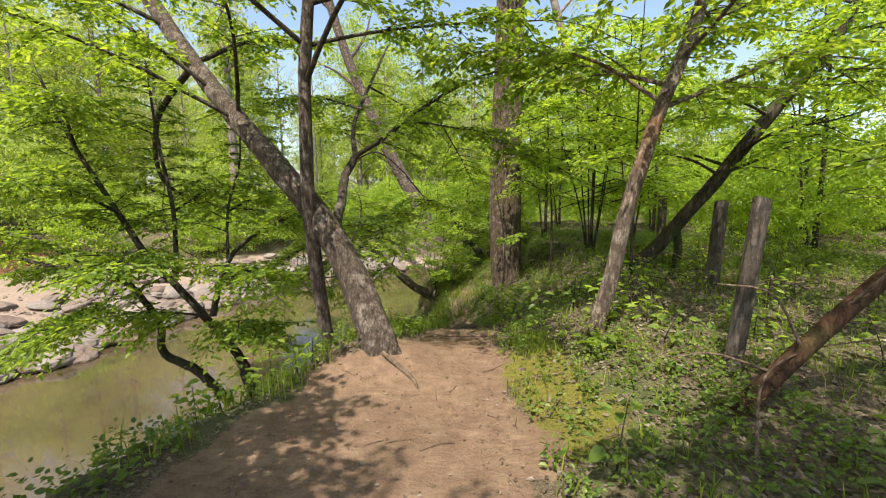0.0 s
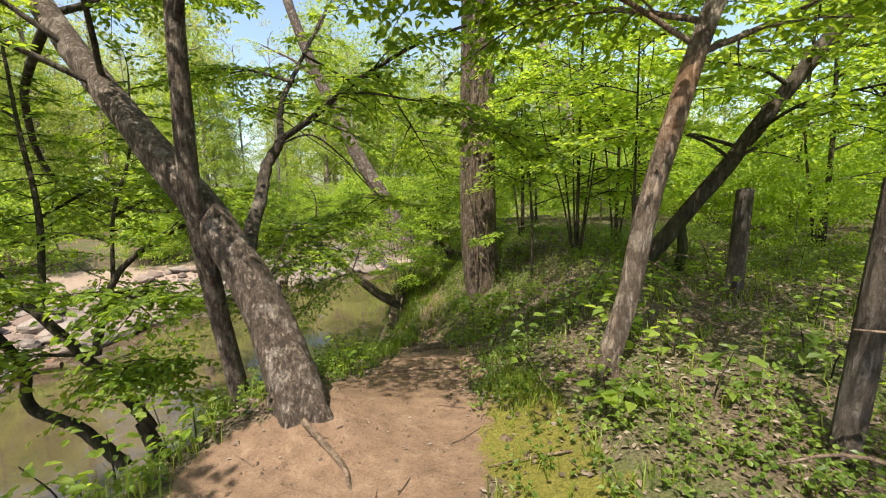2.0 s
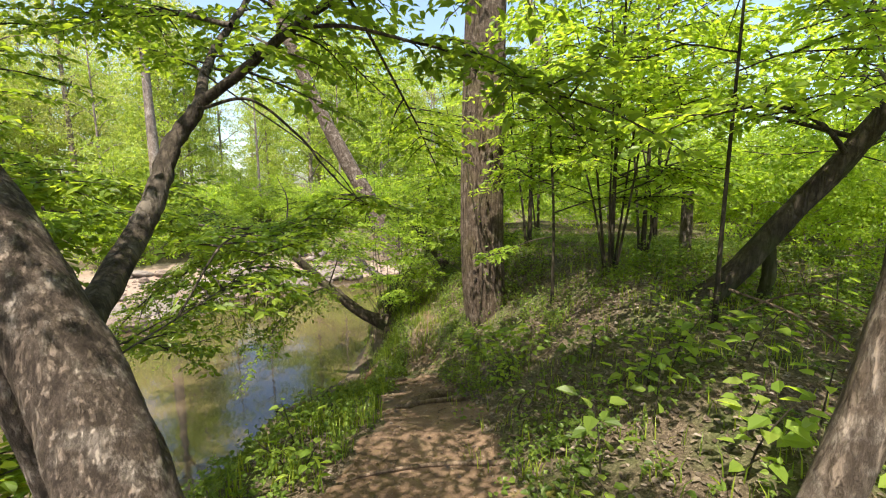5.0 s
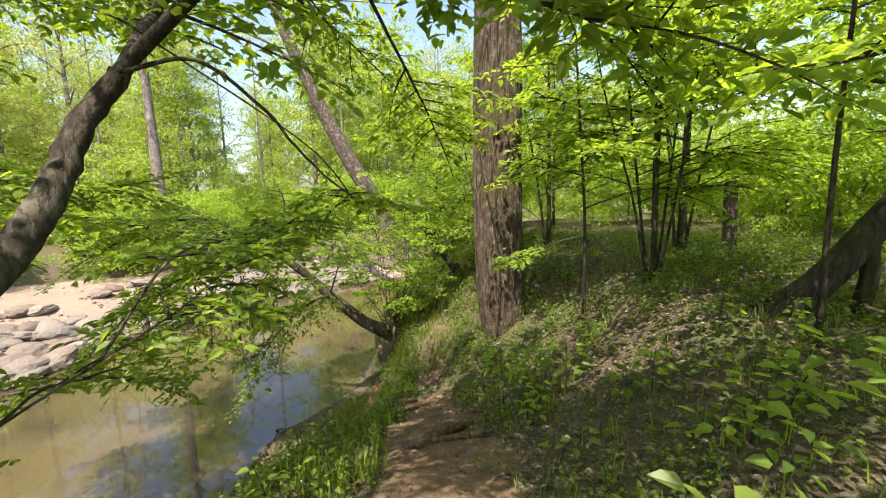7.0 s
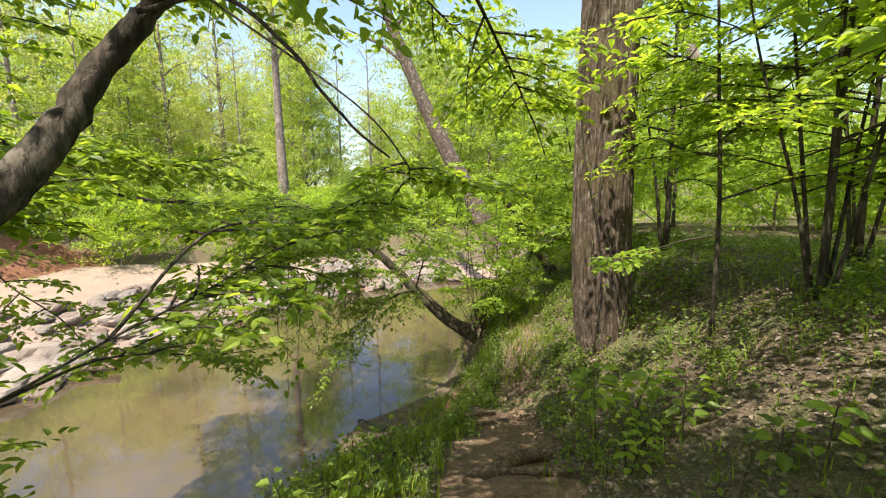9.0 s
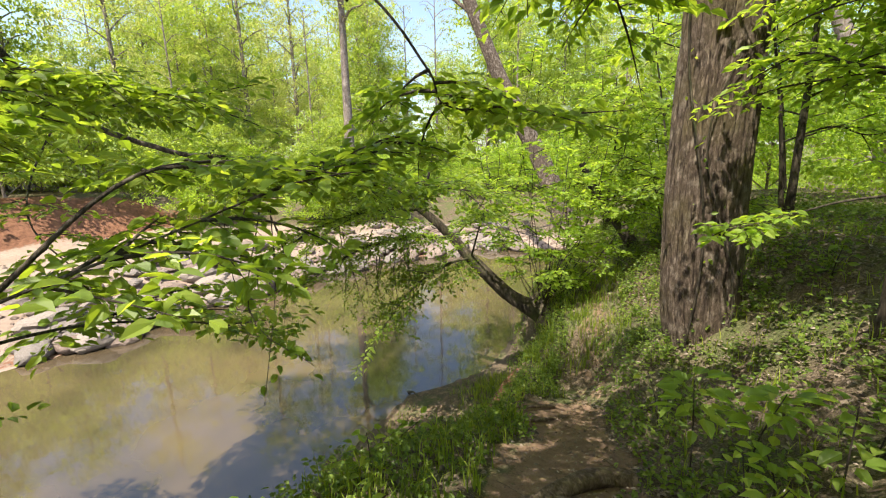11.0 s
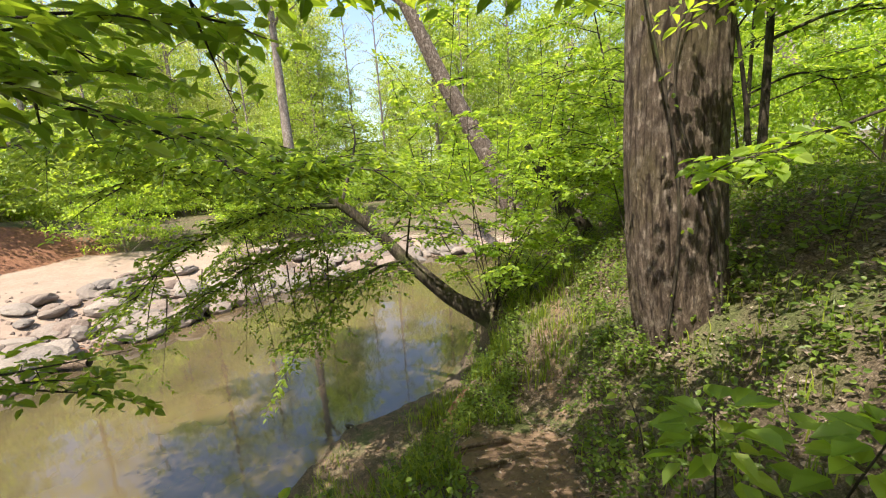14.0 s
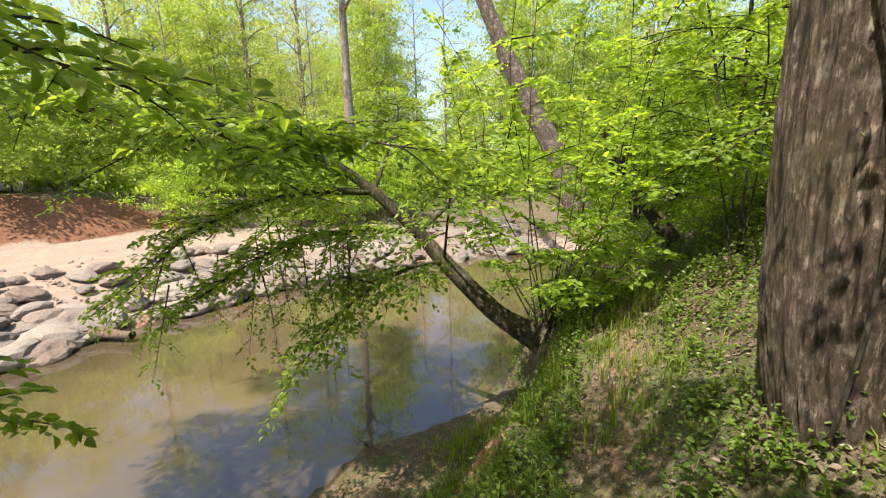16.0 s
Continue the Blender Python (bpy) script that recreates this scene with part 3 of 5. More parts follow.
leaning_limbs = auto_limbs(curve(LEAN[7:], 30), 10, 3.2, 0.2, 0.2, 0.05, 8) + auto_limbs(curve(STEM[5:], 30), 6, 2.2, 0.1, 0.15, 0.03, 3) + [
    (FORK, 0.075, 0.054, 0, 0.3),
    ([FORK[-2], FORK[-1], (-0.89, 5.95, 2.18), (-0.52, 5.86, 2.42), (-0.25, 5.95, 2.64), (0.5, 6.05, 3.05), (1.4, 6.1, 3.3)], 0.042, 0.012, 9, 0.3),
    ([FORK[-2], FORK[-1], (-1.38, 6.5, 2.27), (-1.42, 6.85, 2.6), (-1.3, 7.3, 3.15), (-1.0, 7.9, 4.1)], 0.05, 0.02, 8, 0.4),
    ([(-1.25, 6.05, 1.95), (-0.95, 6.2, 2.05), (-0.6, 6.15, 1.78), (-0.46, 6.13, 1.6), (-0.3, 6.12, 1.42), (-0.15, 6.1, 1.3)], 0.012, 0.005, 0, 0.7),
    ([(-0.52, 5.86, 2.42), (-0.2, 5.68, 2.38), (0.12, 5.7, 2.33), (0.54, 5.85, 2.28), (0.85, 5.6, 2.05), (1.2, 5.4, 1.9)], 0.014, 0.005, 6, 0.4),
    ([(-1.3, 6.9, 2.8), (-2.2, 7.4, 3.1), (-3.2, 7.8, 3.1)], 0.025, 0.008, 9, 0.2),
    ([(-1.45, 4.53, 2.6), (-0.9, 4.0, 3.2), (-0.2, 3.3, 3.5), (0.4, 2.7, 3.45)], 0.03, 0.008, 7, 0.3),
    ([(-1.42, 4.55, 3.0), (-2.1, 4.0, 3.5), (-2.8, 3.2, 3.6)], 0.03, 0.008, 5, 0.25),
    ([(-1.35, 4.65, 3.8), (-0.6, 5.2, 4.4), (0.4, 5.5, 4.7)], 0.03, 0.008, 10, 0.2),
    ([(-1.3, 4.7, 4.4), (-1.7, 5.8, 5.0), (-2.0, 6.8, 5.2)], 0.03, 0.008, 10, 0.2),
    ([(-2.63, 5.48, 2.41), (-2.3, 4.8, 3.3), (-2.2, 4.0, 3.9)], 0.03, 0.008, 4, 0.25),
    ([(-3.5, 6.1, 3.3), (-3.0, 7.0, 3.9), (-2.4, 8.0, 4.2)], 0.04, 0.01, 10, 0.2),
    ([(-4.0, 6.5, 3.9), (-5.0, 6.0, 4.3), (-6.0, 5.3, 4.2)], 0.04, 0.01, 10, 0.2),
    ([(-4.6, 6.9, 4.6), (-4.6, 8.0, 5.3), (-4.2, 9.2, 5.6)], 0.04, 0.01, 10, 0.2),
    ([(-3.5, 6.1, 3.3), (-5.0, 7.4, 2.7), (-5.9, 8.8, 1.7), (-5.3, 9.6, 1.2), (-4.5, 9.9, 1.08), (-3.76, 10, 0.95), (-2.72, 10, 0.77), (-1.94, 10, 0.5), (-1.6, 10.1, 0.62)], 0.05, 0.012, 20, 0.4),
    ([(-2.72, 10, 0.77), (-2.2, 10.3, 0.75), (-1.5, 10.6, 0.62), (-0.9, 10.9, 0.5)], 0.018, 0.006, 8, 0.1),
    ([(-3.76, 10, 0.95), (-3.2, 10.6, 0.6), (-2.7, 11.3, 0.1)], 0.015, 0.006, 8, 0.1),
    ([(-4.5, 9.9, 1.08), (-4.3, 10.8, 0.8), (-4.2, 11.6, 0.3)], 0.015, 0.006, 8, 0.1),
    ([(-5.9, 8.8, 1.7), (-5.6, 8.2, 0.9), (-5.0, 7.8, 0.4), (-4.0, 7.6, 0.0)], 0.012, 0.006, 5, 0.15),
    ([(-1.25, 4.7, 0.5), (-1.72, 5.6, 0.33), (-1.44, 5.9, 0.52), (-1.25, 6.3, 0.66), (-1.15, 7.0, 0.85), (-0.94, 7.6, 1.07)], 0.008, 0.004, 9, 0.45),
    ([(-1.44, 5.9, 0.52), (-1.36, 6.5, 0.95), (-1.5, 7.6, 0.93), (-1.77, 8.8, 0.82)], 0.009, 0.006, 9, 0.3),
    ([(-2.63, 5.48, 2.41), (-3.6, 4.6, 3.0), (-4.4, 3.6, 3.3)], 0.03, 0.008, 7, 0.2),
    ([(-3.0, 5.75, 2.8), (-4.0, 5.4, 3.6), (-5.2, 4.8, 4.2)], 0.03, 0.008, 12, 0.2),
    ([(-4.6, 6.9, 4.6), (-3.6, 6.4, 5.2), (-2.6, 5.8, 5.4)], 0.03, 0.008, 12, 0.2),
    ([(-5.2, 7.3, 5.4), (-6.4, 7.4, 5.6), (-7.6, 7.2, 5.4)], 0.03, 0.008, 12, 0.2),
    ([(-1.3, 4.7, 4.6), (-0.6, 4.0, 5.2), (0.2, 3.2, 5.3)], 0.03, 0.008, 6, 0.2),
    ([(-1.42, 4.55, 3.0), (-0.7, 5.0, 3.3), (0.2, 5.2, 3.45), (1.1, 5.0, 3.4)], 0.025, 0.008, 7, 0.3),
    ([(-1.72, 5.6, 0.33), (-2.3, 6.6, 0.1), (-2.6, 7.6, -0.3), (-2.7, 8.4, -0.8)], 0.009, 0.006, 6, 0.3),
    ([(-1.3, 6.3, 2.25), (-0.6, 6.9, 1.7), (-0.32, 7.0, 1.35), (-0.38, 7.5, 1.25), (0.1, 7.8, 1.2)], 0.007, 0.004, 6, 0.5),
    ([(-0.2, 5.95, 2.68), (0.0, 6.8, 2.5), (0.3, 7.6, 2.1), (0.5, 8.2, 1.8)], 0.016, 0.006, 6, 0.5),
    ([(-1.25, 7.3, 3.25), (-0.6, 8.2, 3.0), (0.0, 9.0, 2.6)], 0.02, 0.006, 8, 0.3),
]


def vines(L, W, base):
    for j in range(4):
        top = np.array([-1.15 + rng.normal(0, 0.13), 6.9 + rng.normal(0, 0.15), 0.75])
        drop = rng.uniform(0.4, 1.0)
        line = curve([top, top + [rng.normal(0, 0.08), rng.normal(0, 0.08), -drop * 0.5], top + [rng.normal(0, 0.14), rng.normal(0, 0.14), -drop]], 10) - base
        W.tube(line, 0.004, 0.002, 4)
        k = rng.integers(2, 10, 12)
        L.add(line[k] + rng.normal(0, 0.03, (12, 3)), rng.normal(0, 1, (12, 3)) + [0, 0, -1.2], rng.normal(0, 1, (12, 3)), rng.uniform(0.04, 0.09, 12))


tree("leaning_tree", "grey-brown twin-stemmed tree leaning out over the river bank", [(LEAN, 0.178, 0.085, 48, 0.5), (STEM, 0.09, 0.05, 16, 0.3)], leaning_limbs, LEAF, BARK_LEAN, 0.09, 0.75, 10, extra=vines, limb_bark=BARK_LIMB)

# hollow in the leaning trunk: a near-black strip paints its shade, with swollen lips
lean_root = bpy.data.objects["leaning_tree"]
mid = np.array([-1.245, 4.568, 1.12]) - np.array(LEAN[0])
grain = unit([-0.48, 0.24, 0.84])
face = unit(np.array([0.77, -0.63, 0.1]))
across = unit(np.cross(grain, face))
u = np.linspace(-1, 1, 15)
w = Wood()
slit = mid + grain * (u * 0.19)[:, None] - face * (0.012 + 0.03 * u ** 2)[:, None]
w.tube(slit[:8], 0.004, 0.026, 8)
w.tube(slit[7:], 0.026, 0.004, 8)
w.thing("hollow", HOLLOW_SHADE, lean_root, "dark narrow hollow in the trunk")
for s in (-1, 1):
    w = Wood()
    lip = mid + grain * (u * 0.23)[:, None] + across * (s * (0.045 * (1 - u ** 2)))[:, None] - face * (0.012 + 0.035 * u ** 2)[:, None]
    w.tube(lip[:8], 0.006, 0.026, 8, 0.05)
    w.tube(lip[7:], 0.026, 0.006, 8, 0.05)
    w.thing("bark_lip", BARK_LEAN, lean_root)

# ---- dark crooked tree over the water ----
crooked = [
    ([(-3.35, 6.0, -1.75), (-3.8, 6.0, -1.25), (-4.3, 6.0, -0.95), (-4.35, 6.05, -0.5), (-4.75, 6.1, 0.1), (-5.4, 6.2, 0.35), (-6.4, 6.3, 0.3)], 0.075, 0.03, 6, 0.7),
    ([(-3.0, 6.0, -1.3), (-3.2, 6.0, -0.9), (-3.55, 6.0, -0.45), (-4.1, 6.0, 0.22), (-4.6, 6.1, 0.42), (-5.6, 6.2, 0.3), (-6.6, 6.3, 0.5)], 0.07, 0.03, 10, 0.5),
    ([(-3.5, 6.0, -0.35), (-3.35, 6.0, 0.1), (-3.1, 6.0, 0.6), (-2.55, 5.95, 1.0), (-2.1, 6.1, 1.2)], 0.05, 0.02, 5, 0.6),
    ([(-4.3, 6.05, 0.32), (-4.9, 6.2, 1.2), (-5.6, 6.4, 2.2), (-6.2, 6.6, 3.3)], 0.05, 0.02, 12, 0.25),
    ([(-4.0, 6.0, 0.2), (-4.2, 6.4, 1.2), (-4.6, 6.8, 2.4), (-4.8, 7.0, 3.6)], 0.04, 0.015, 12, 0.25),
    ([(-3.2, 6.0, 0.4), (-3.3, 6.3, 1.2), (-3.2, 6.6, 2.0), (-3.3, 6.9, 2.9)], 0.025, 0.01, 9, 0.2),
    ([(-4.9, 6.2, 1.2), (-5.0, 5.4, 1.6), (-5.2, 4.6, 1.6)], 0.025, 0.008, 9, 0.2),
    ([(-5.6, 6.4, 2.2), (-5.0, 5.6, 2.6), (-4.4, 4.9, 2.6)], 0.025, 0.008, 9, 0.2),
    ([(-3.3, 6.3, 1.2), (-2.9, 6.9, 1.5), (-2.4, 7.6, 1.4)], 0.02, 0.008, 8, 0.2),
    ([(-4.2, 6.4, 1.2), (-4.0, 7.3, 1.6), (-3.8, 8.2, 1.5)], 0.02, 0.008, 9, 0.2),
    ([(-4.6, 6.8, 2.4), (-5.6, 7.5, 2.7), (-6.5, 8.0, 2.6)], 0.02, 0.008, 9, 0.2),
    ([(-3.5, 6.0, -0.35), (-4.2, 5.5, -0.15), (-5.0, 5.0, -0.2)], 0.02, 0.008, 9, 0.2),
    ([(-3.2, 6.0, 0.3), (-2.8, 5.6, 0.45), (-2.4, 5.25, 0.35)], 0.018, 0.008, 6, 0.3),
    ([(-4.3, 6.0, 0.3), (-4.0, 5.2, 0.7), (-3.7, 4.5, 0.65)], 0.02, 0.008, 8, 0.2),
    ([(-3.55, 6.0, -0.45), (-3.0, 5.7, -0.4), (-2.5, 5.5, -0.5)], 0.016, 0.006, 7, 0.2),
    ([(-4.75, 6.1, 0.1), (-5.3, 5.6, -0.3), (-5.9, 5.2, -0.8)], 0.016, 0.006, 8, 0.2),
    ([(-5.4, 6.2, 0.35), (-5.8, 5.6, 0.9), (-6.3, 5.0, 1.0)], 0.02, 0.008, 8, 0.2),
]
tree("crooked_tree", "dark crooked tree reaching low over the water", [([(-2.75, 6.0, -2.4), (-2.9, 6.0, -1.8), (-3.1, 6.0, -1.2)], 0.1, 0.075, 12, 0.3)], crooked, LEAF, BARK_DARK, 0.09, 0.75, 10, fuller=2.6)

# ---- half-fallen tree leaning out from the far end of the bank ----
FALL = [(-0.35, 12.5, -1.75), (-0.7, 12.5, -1.6), (-1.05, 12.5, -1.38), (-1.65, 12.5, -0.82), (-2.0, 12.5, -0.45), (-2.6, 12.4, 0.1), (-3.3, 12.3, 0.55), (-4.2, 12.1, 0.85)]
fallen_limbs = [
    ([FALL[4], (-2.6, 11.9, -0.35), (-3.4, 11.3, -0.55), (-4.2, 10.8, -1.1)], 0.04, 0.008, 15, 0.1),
    ([FALL[5], (-3.4, 11.6, 0.1), (-4.3, 11.0, -0.3), (-5.0, 10.6, -1.0)], 0.04, 0.008, 15, 0.1),
    ([FALL[5], (-3.6, 12.8, 0.1), (-4.6, 13.0, -0.2), (-5.6, 13.0, -0.9)], 0.04, 0.008, 14, 0.1),
    ([FALL[3], (-1.9, 11.8, -0.8), (-2.3, 11.2, -1.1), (-2.7, 10.8, -1.7)], 0.03, 0.008, 10, 0.15),
    ([FALL[4], (-1.7, 13.2, 0.0), (-1.6, 13.8, 0.5), (-1.8, 14.4, 0.9)], 0.03, 0.008, 10, 0.1),
    ([FALL[6], (-4.0, 12.6, 0.9), (-4.8, 12.8, 1.1), (-5.8, 12.9, 0.9)], 0.03, 0.008, 12, 0.1),
    ([FALL[5], (-2.6, 12.9, 0.7), (-2.7, 13.4, 1.2), (-3.0, 13.9, 1.6)], 0.03, 0.008, 10, 0.1),
    ([FALL[3], (-1.4, 12.0, -0.3), (-1.2, 11.6, 0.1), (-1.1, 11.2, 0.2)], 0.02, 0.006, 7, 0.2),
    ([FALL[6], (-3.5, 11.6, 0.9), (-4.0, 10.9, 0.9), (-4.7, 10.4, 0.5)], 0.03, 0.008, 12, 0.1),
]


def hanging(L, W, base):
    for _ in range(24):
        x, y = rng.uniform(-5.2, -2.4), rng.uniform(10.6, 12.4)
        top = rng.uniform(-0.9, -0.2)
        spray(L, W, np.array([x, y, top]) - base, (rng.normal(0, 0.3), rng.normal(0, 0.3), -1), rng.uniform(0.6, 1.3), 0.055, 0.1, 6, 0.8)


tree("half_fallen_tree", "half-fallen tree leaning out low over the river with drooping foliage", [(FALL, 0.14, 0.05, 14, 0.3)], fallen_limbs, LEAF, BARK_DARK, 0.08, 0.8, 10, extra=hanging, fuller=1.8)

# ---- bright many-stemmed shrub on the bank end ----
foot = np.array([-0.35, 13.0, -1.9])
bright_limbs = []
for j in range(17):
    a, s = rng.uniform(0, 6.28), rng.uniform(0.5, 2.0)
    h = rng.uniform(2.2, 4.6)
    tip = foot + [math.cos(a) * s, math.sin(a) * s * 0.8, h]
    bright_limbs.append(([foot + rng.normal(0, 0.08, 3) * [1, 1, 0.2], foot + [math.cos(a) * s * 0.5 + rng.normal(0, 0.12), math.sin(a) * s * 0.4 + rng.normal(0, 0.12), h * 0.4], foot + [math.cos(a) * s * 0.75 + rng.normal(0, 0.15), math.sin(a) * s * 0.6 + rng.normal(0, 0.15), h * 0.75], tip], 0.009, 0.003, 8, 0.16))
tree("bright_shrub", "tall yellow-green shrub of many thin stems at the water's edge", [([foot - [0, 0, 0.1], foot + [0.05, 0, 0.4], foot + [0.12, 0.1, 1.2]], 0.03, 0.012, 8, 0.2)], bright_limbs, LEAF_BRIGHT, BARK_DARK, 0.095, 0.65, category="shrub", flat=0.6, fuller=1.1)


root = new("dead_tree")
root.location = (1.35, 14.6, ground_z(1.35, 14.6) - 0.05)
tagged(root, "dark dead tree leaning behind the bright shrub", "tree")
w = Wood()
w.tube(curve([(0.0, 0.0, 0.0), (-0.4, 0.0, 0.55), (-0.85, 0.05, 1.15), (-1.15, 0.1, 1.75)], 20), 0.13, 0.07, 12, 0.06)
w.thing("trunk", BARK_DARK, root)
w = Wood()
w.tube(curve([(-0.85, 0.05, 1.1), (-0.8, 0.0, 1.5), (-0.6, -0.05, 1.9)], 10), 0.035, 0.012, 8, 0.05)
w.thing("branch_stub", BARK_DARK, root)


# ---- the great tree: deeply furrowed trunk ----
def great_tree():
    root = new("great_tree")
    root.location = (1.5, 10.3, -1.35)
    tagged(root, "massive old tree with deeply furrowed grey-brown bark", "tree")
    h = np.concatenate([np.linspace(0, 5.5, 270), np.linspace(5.6, 19, 50)])
    seg, rings = 250, len(h)
    a = np.linspace(0, 2 * np.pi, seg, endpoint=False)
    A, H = np.meshgrid(a, h)
    r = np.maximum(0.40 - 0.012 * H + 0.02 * np.exp(-H / 0.3), 0.08)
    r = r * (1 + 0.07 * np.exp(-H / 0.5) * np.sin(5 * A + 0.6) + 0.03 * np.sin(2 * A + 0.4 * H) + 0.02 * np.sin(3 * A - 0.8 * H + 1))
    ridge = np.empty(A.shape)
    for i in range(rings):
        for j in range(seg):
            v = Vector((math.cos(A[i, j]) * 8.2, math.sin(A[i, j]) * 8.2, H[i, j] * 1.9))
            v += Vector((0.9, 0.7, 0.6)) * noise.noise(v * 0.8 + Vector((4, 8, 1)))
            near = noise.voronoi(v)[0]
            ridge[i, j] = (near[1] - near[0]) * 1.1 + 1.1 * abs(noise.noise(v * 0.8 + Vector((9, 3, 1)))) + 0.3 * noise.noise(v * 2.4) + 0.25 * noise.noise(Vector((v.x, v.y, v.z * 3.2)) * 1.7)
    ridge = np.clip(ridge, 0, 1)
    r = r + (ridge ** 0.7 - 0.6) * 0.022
    v = np.stack([r * np.cos(A) + 0.012 * H + 0.24 * np.exp(-H / 0.7), r * np.sin(A), H], -1).reshape(-1, 3)
    k = np.arange(rings - 1)[:, None] * seg + np.arange(seg)[None]
    k2 = np.arange(rings - 1)[:, None] * seg + (np.arange(seg)[None] + 1) % seg
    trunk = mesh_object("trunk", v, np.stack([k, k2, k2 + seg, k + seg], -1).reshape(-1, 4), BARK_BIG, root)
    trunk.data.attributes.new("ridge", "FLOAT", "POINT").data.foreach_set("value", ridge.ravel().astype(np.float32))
    L, W = Leaves(), Wood()
    for j in range(7):
        az, z0, ln = j * 2.4, 7.5 + j * 0.6, rng.uniform(3, 5.5)
        d = np.array([math.cos(az), math.sin(az), 0.35])
        line = curve([np.array([0.15, 0, z0]), np.array([0.15, 0, z0]) + d * ln * 0.5 + [0, 0, 0.3], np.array([0.15, 0, z0]) + d * ln], 10)
        w = Wood()
        w.tube(line, 0.09, 0.02, 8, 0.03)
        w.thing("limb", BARK_BIG, root)
        leafy_limb(L, W, line, 14, 1.3, 0.13, 0.3, twigs=9, wood=False)
    L.thing("crown", LEAF, root)
    # climbing vine with small leaves
    V, VL = Wood(), Leaves()
    for turn, lift in ((3.9, 5.0), (4.6, 3.2)):
        u = np.linspace(0, 1, 40)
        ang = turn + 0.5 * np.sin(u * 6) + 0.4 * u
        rad = 0.43 + 0.0 * u
        line = np.stack([rad * np.cos(ang) + 0.012 * lift * u + 0.24 * np.exp(-u * lift / 0.7), rad * np.sin(ang), u * lift], -1)
        V.tube(line, 0.014, 0.007, 6)
        for p in line[6::4]:
            q = p + rng.normal(0, 0.05, (2, 3))
            VL.add(q, rng.normal(0, 1, (2, 3)), unit(q * [1, 1, 0] + rng.normal(0, 0.4, (2, 3))), rng.uniform(0.035, 0.07, 2))
    V.thing("vine", BARK_DARK, root)
    VL.thing("vine_leaves", LEAF, root)


great_tree()

# ---- pale small leaning tree beside the path ----
PALE = [(1.62, 4.22, -0.1), (1.62, 4.18, 0.12), (1.74, 4.16, 0.62), (1.82, 4.12, 1.17), (1.94, 4.08, 1.71), (2.1, 4.09, 2.25), (2.45, 4.2, 3.1), (2.7, 4.3, 4.2), (3.0, 4.5, 5.4)]
tree("pale_leaning_tree", "slim pale-barked tree with mossy patches leaning beside the path", [(PALE, 0.085, 0.05, 14, 0.35)],
     [([(2.1, 4.09, 2.3), (1.5, 4.3, 2.75), (0.8, 4.6, 2.95), (0.2, 4.7, 2.95)], 0.02, 0.006, 7, 0.35)] + auto_limbs(curve(PALE, 40), 9, 2.0, 0.6, 0.25, 0.03, 6), LEAF, BARK_PALE, 0.095, 0.8)

# ---- dark tree leaning to the woods ----
DARK = [(3.2, 7.1, 0.05), (3.61, 6.94, 0.5), (4.0, 6.83, 1.05), (4.31, 6.66, 1.56), (4.6, 6.53, 2.05), (5.06, 6.35, 2.79), (5.62, 6.16, 3.71), (6.17, 5.98, 4.9)]
dark_limbs = [([(3.87, 6.85, 0.9), (3.96, 6.9, 0.4), (3.92, 6.95, 0.0)], 0.06, 0.07, 0, 0.3), ([(4.37, 6.62, 1.68), (3.68, 6.26, 1.91), (2.95, 5.98, 2.0), (2.4, 5.9, 1.91)], 0.026, 0.008, 9, 0.4)]
tree("dark_leaning_tree", "dark trunk leaning steeply to the woods, propped on a short fork", [(DARK, 0.12, 0.075, 20, 0.25)], dark_limbs + auto_limbs(curve(DARK, 40), 12, 2.2, 0.45, 0.25, 0.03, 6), LEAF_BRIGHT, BARK_DARK, 0.1, 0.8, fuller=0.9)


# ---- slender understory trees and saplings ----
def sapling(x, y, height, stems, spread, limbs, leaf_mat=LEAF, leaf=0.095, length=1.3, sprays=8, r=0.03, name="sapling", label="slender understory tree with layered fresh green leaves", lean=(0, 0), u0=0.25, bark=BARK_DARK, spray_len=0.7, fuller=0.7):
    z = ground_z(x, y)
    st, lm = [], []
    for j in range(stems):
        a = j * 2.4 + rng.uniform(0, 1)
        s = spread * (0 if j == 0 else rng.uniform(0.5, 1))
        hh = height * (1 if j == 0 else rng.uniform(0.6, 0.95))
        f = np.array([x + 0.06 * math.cos(a) * min(j, 1), y + 0.06 * math.sin(a) * min(j, 1), z - 0.06])
        d = np.array([math.cos(a) * s + lean[0], math.sin(a) * s + lean[1], 0])
        pts = [f, f + d * 0.3 + [0, 0, hh * 0.35], f + d * 0.65 + [rng.normal(0, 0.05), rng.normal(0, 0.05), hh * 0.7], f + d + [0, 0, hh]]
        rr = r * (1 if j == 0 else 0.6)
        st.append((pts, rr, rr * 0.3, 9, 0.25))
        lm += auto_limbs(curve(pts, 30), limbs, length, u0, 0.22, rr * 0.45, sprays)
    return tree(name, label, st, lm, leaf_mat, bark, leaf, spray_len, 8, fuller=fuller)


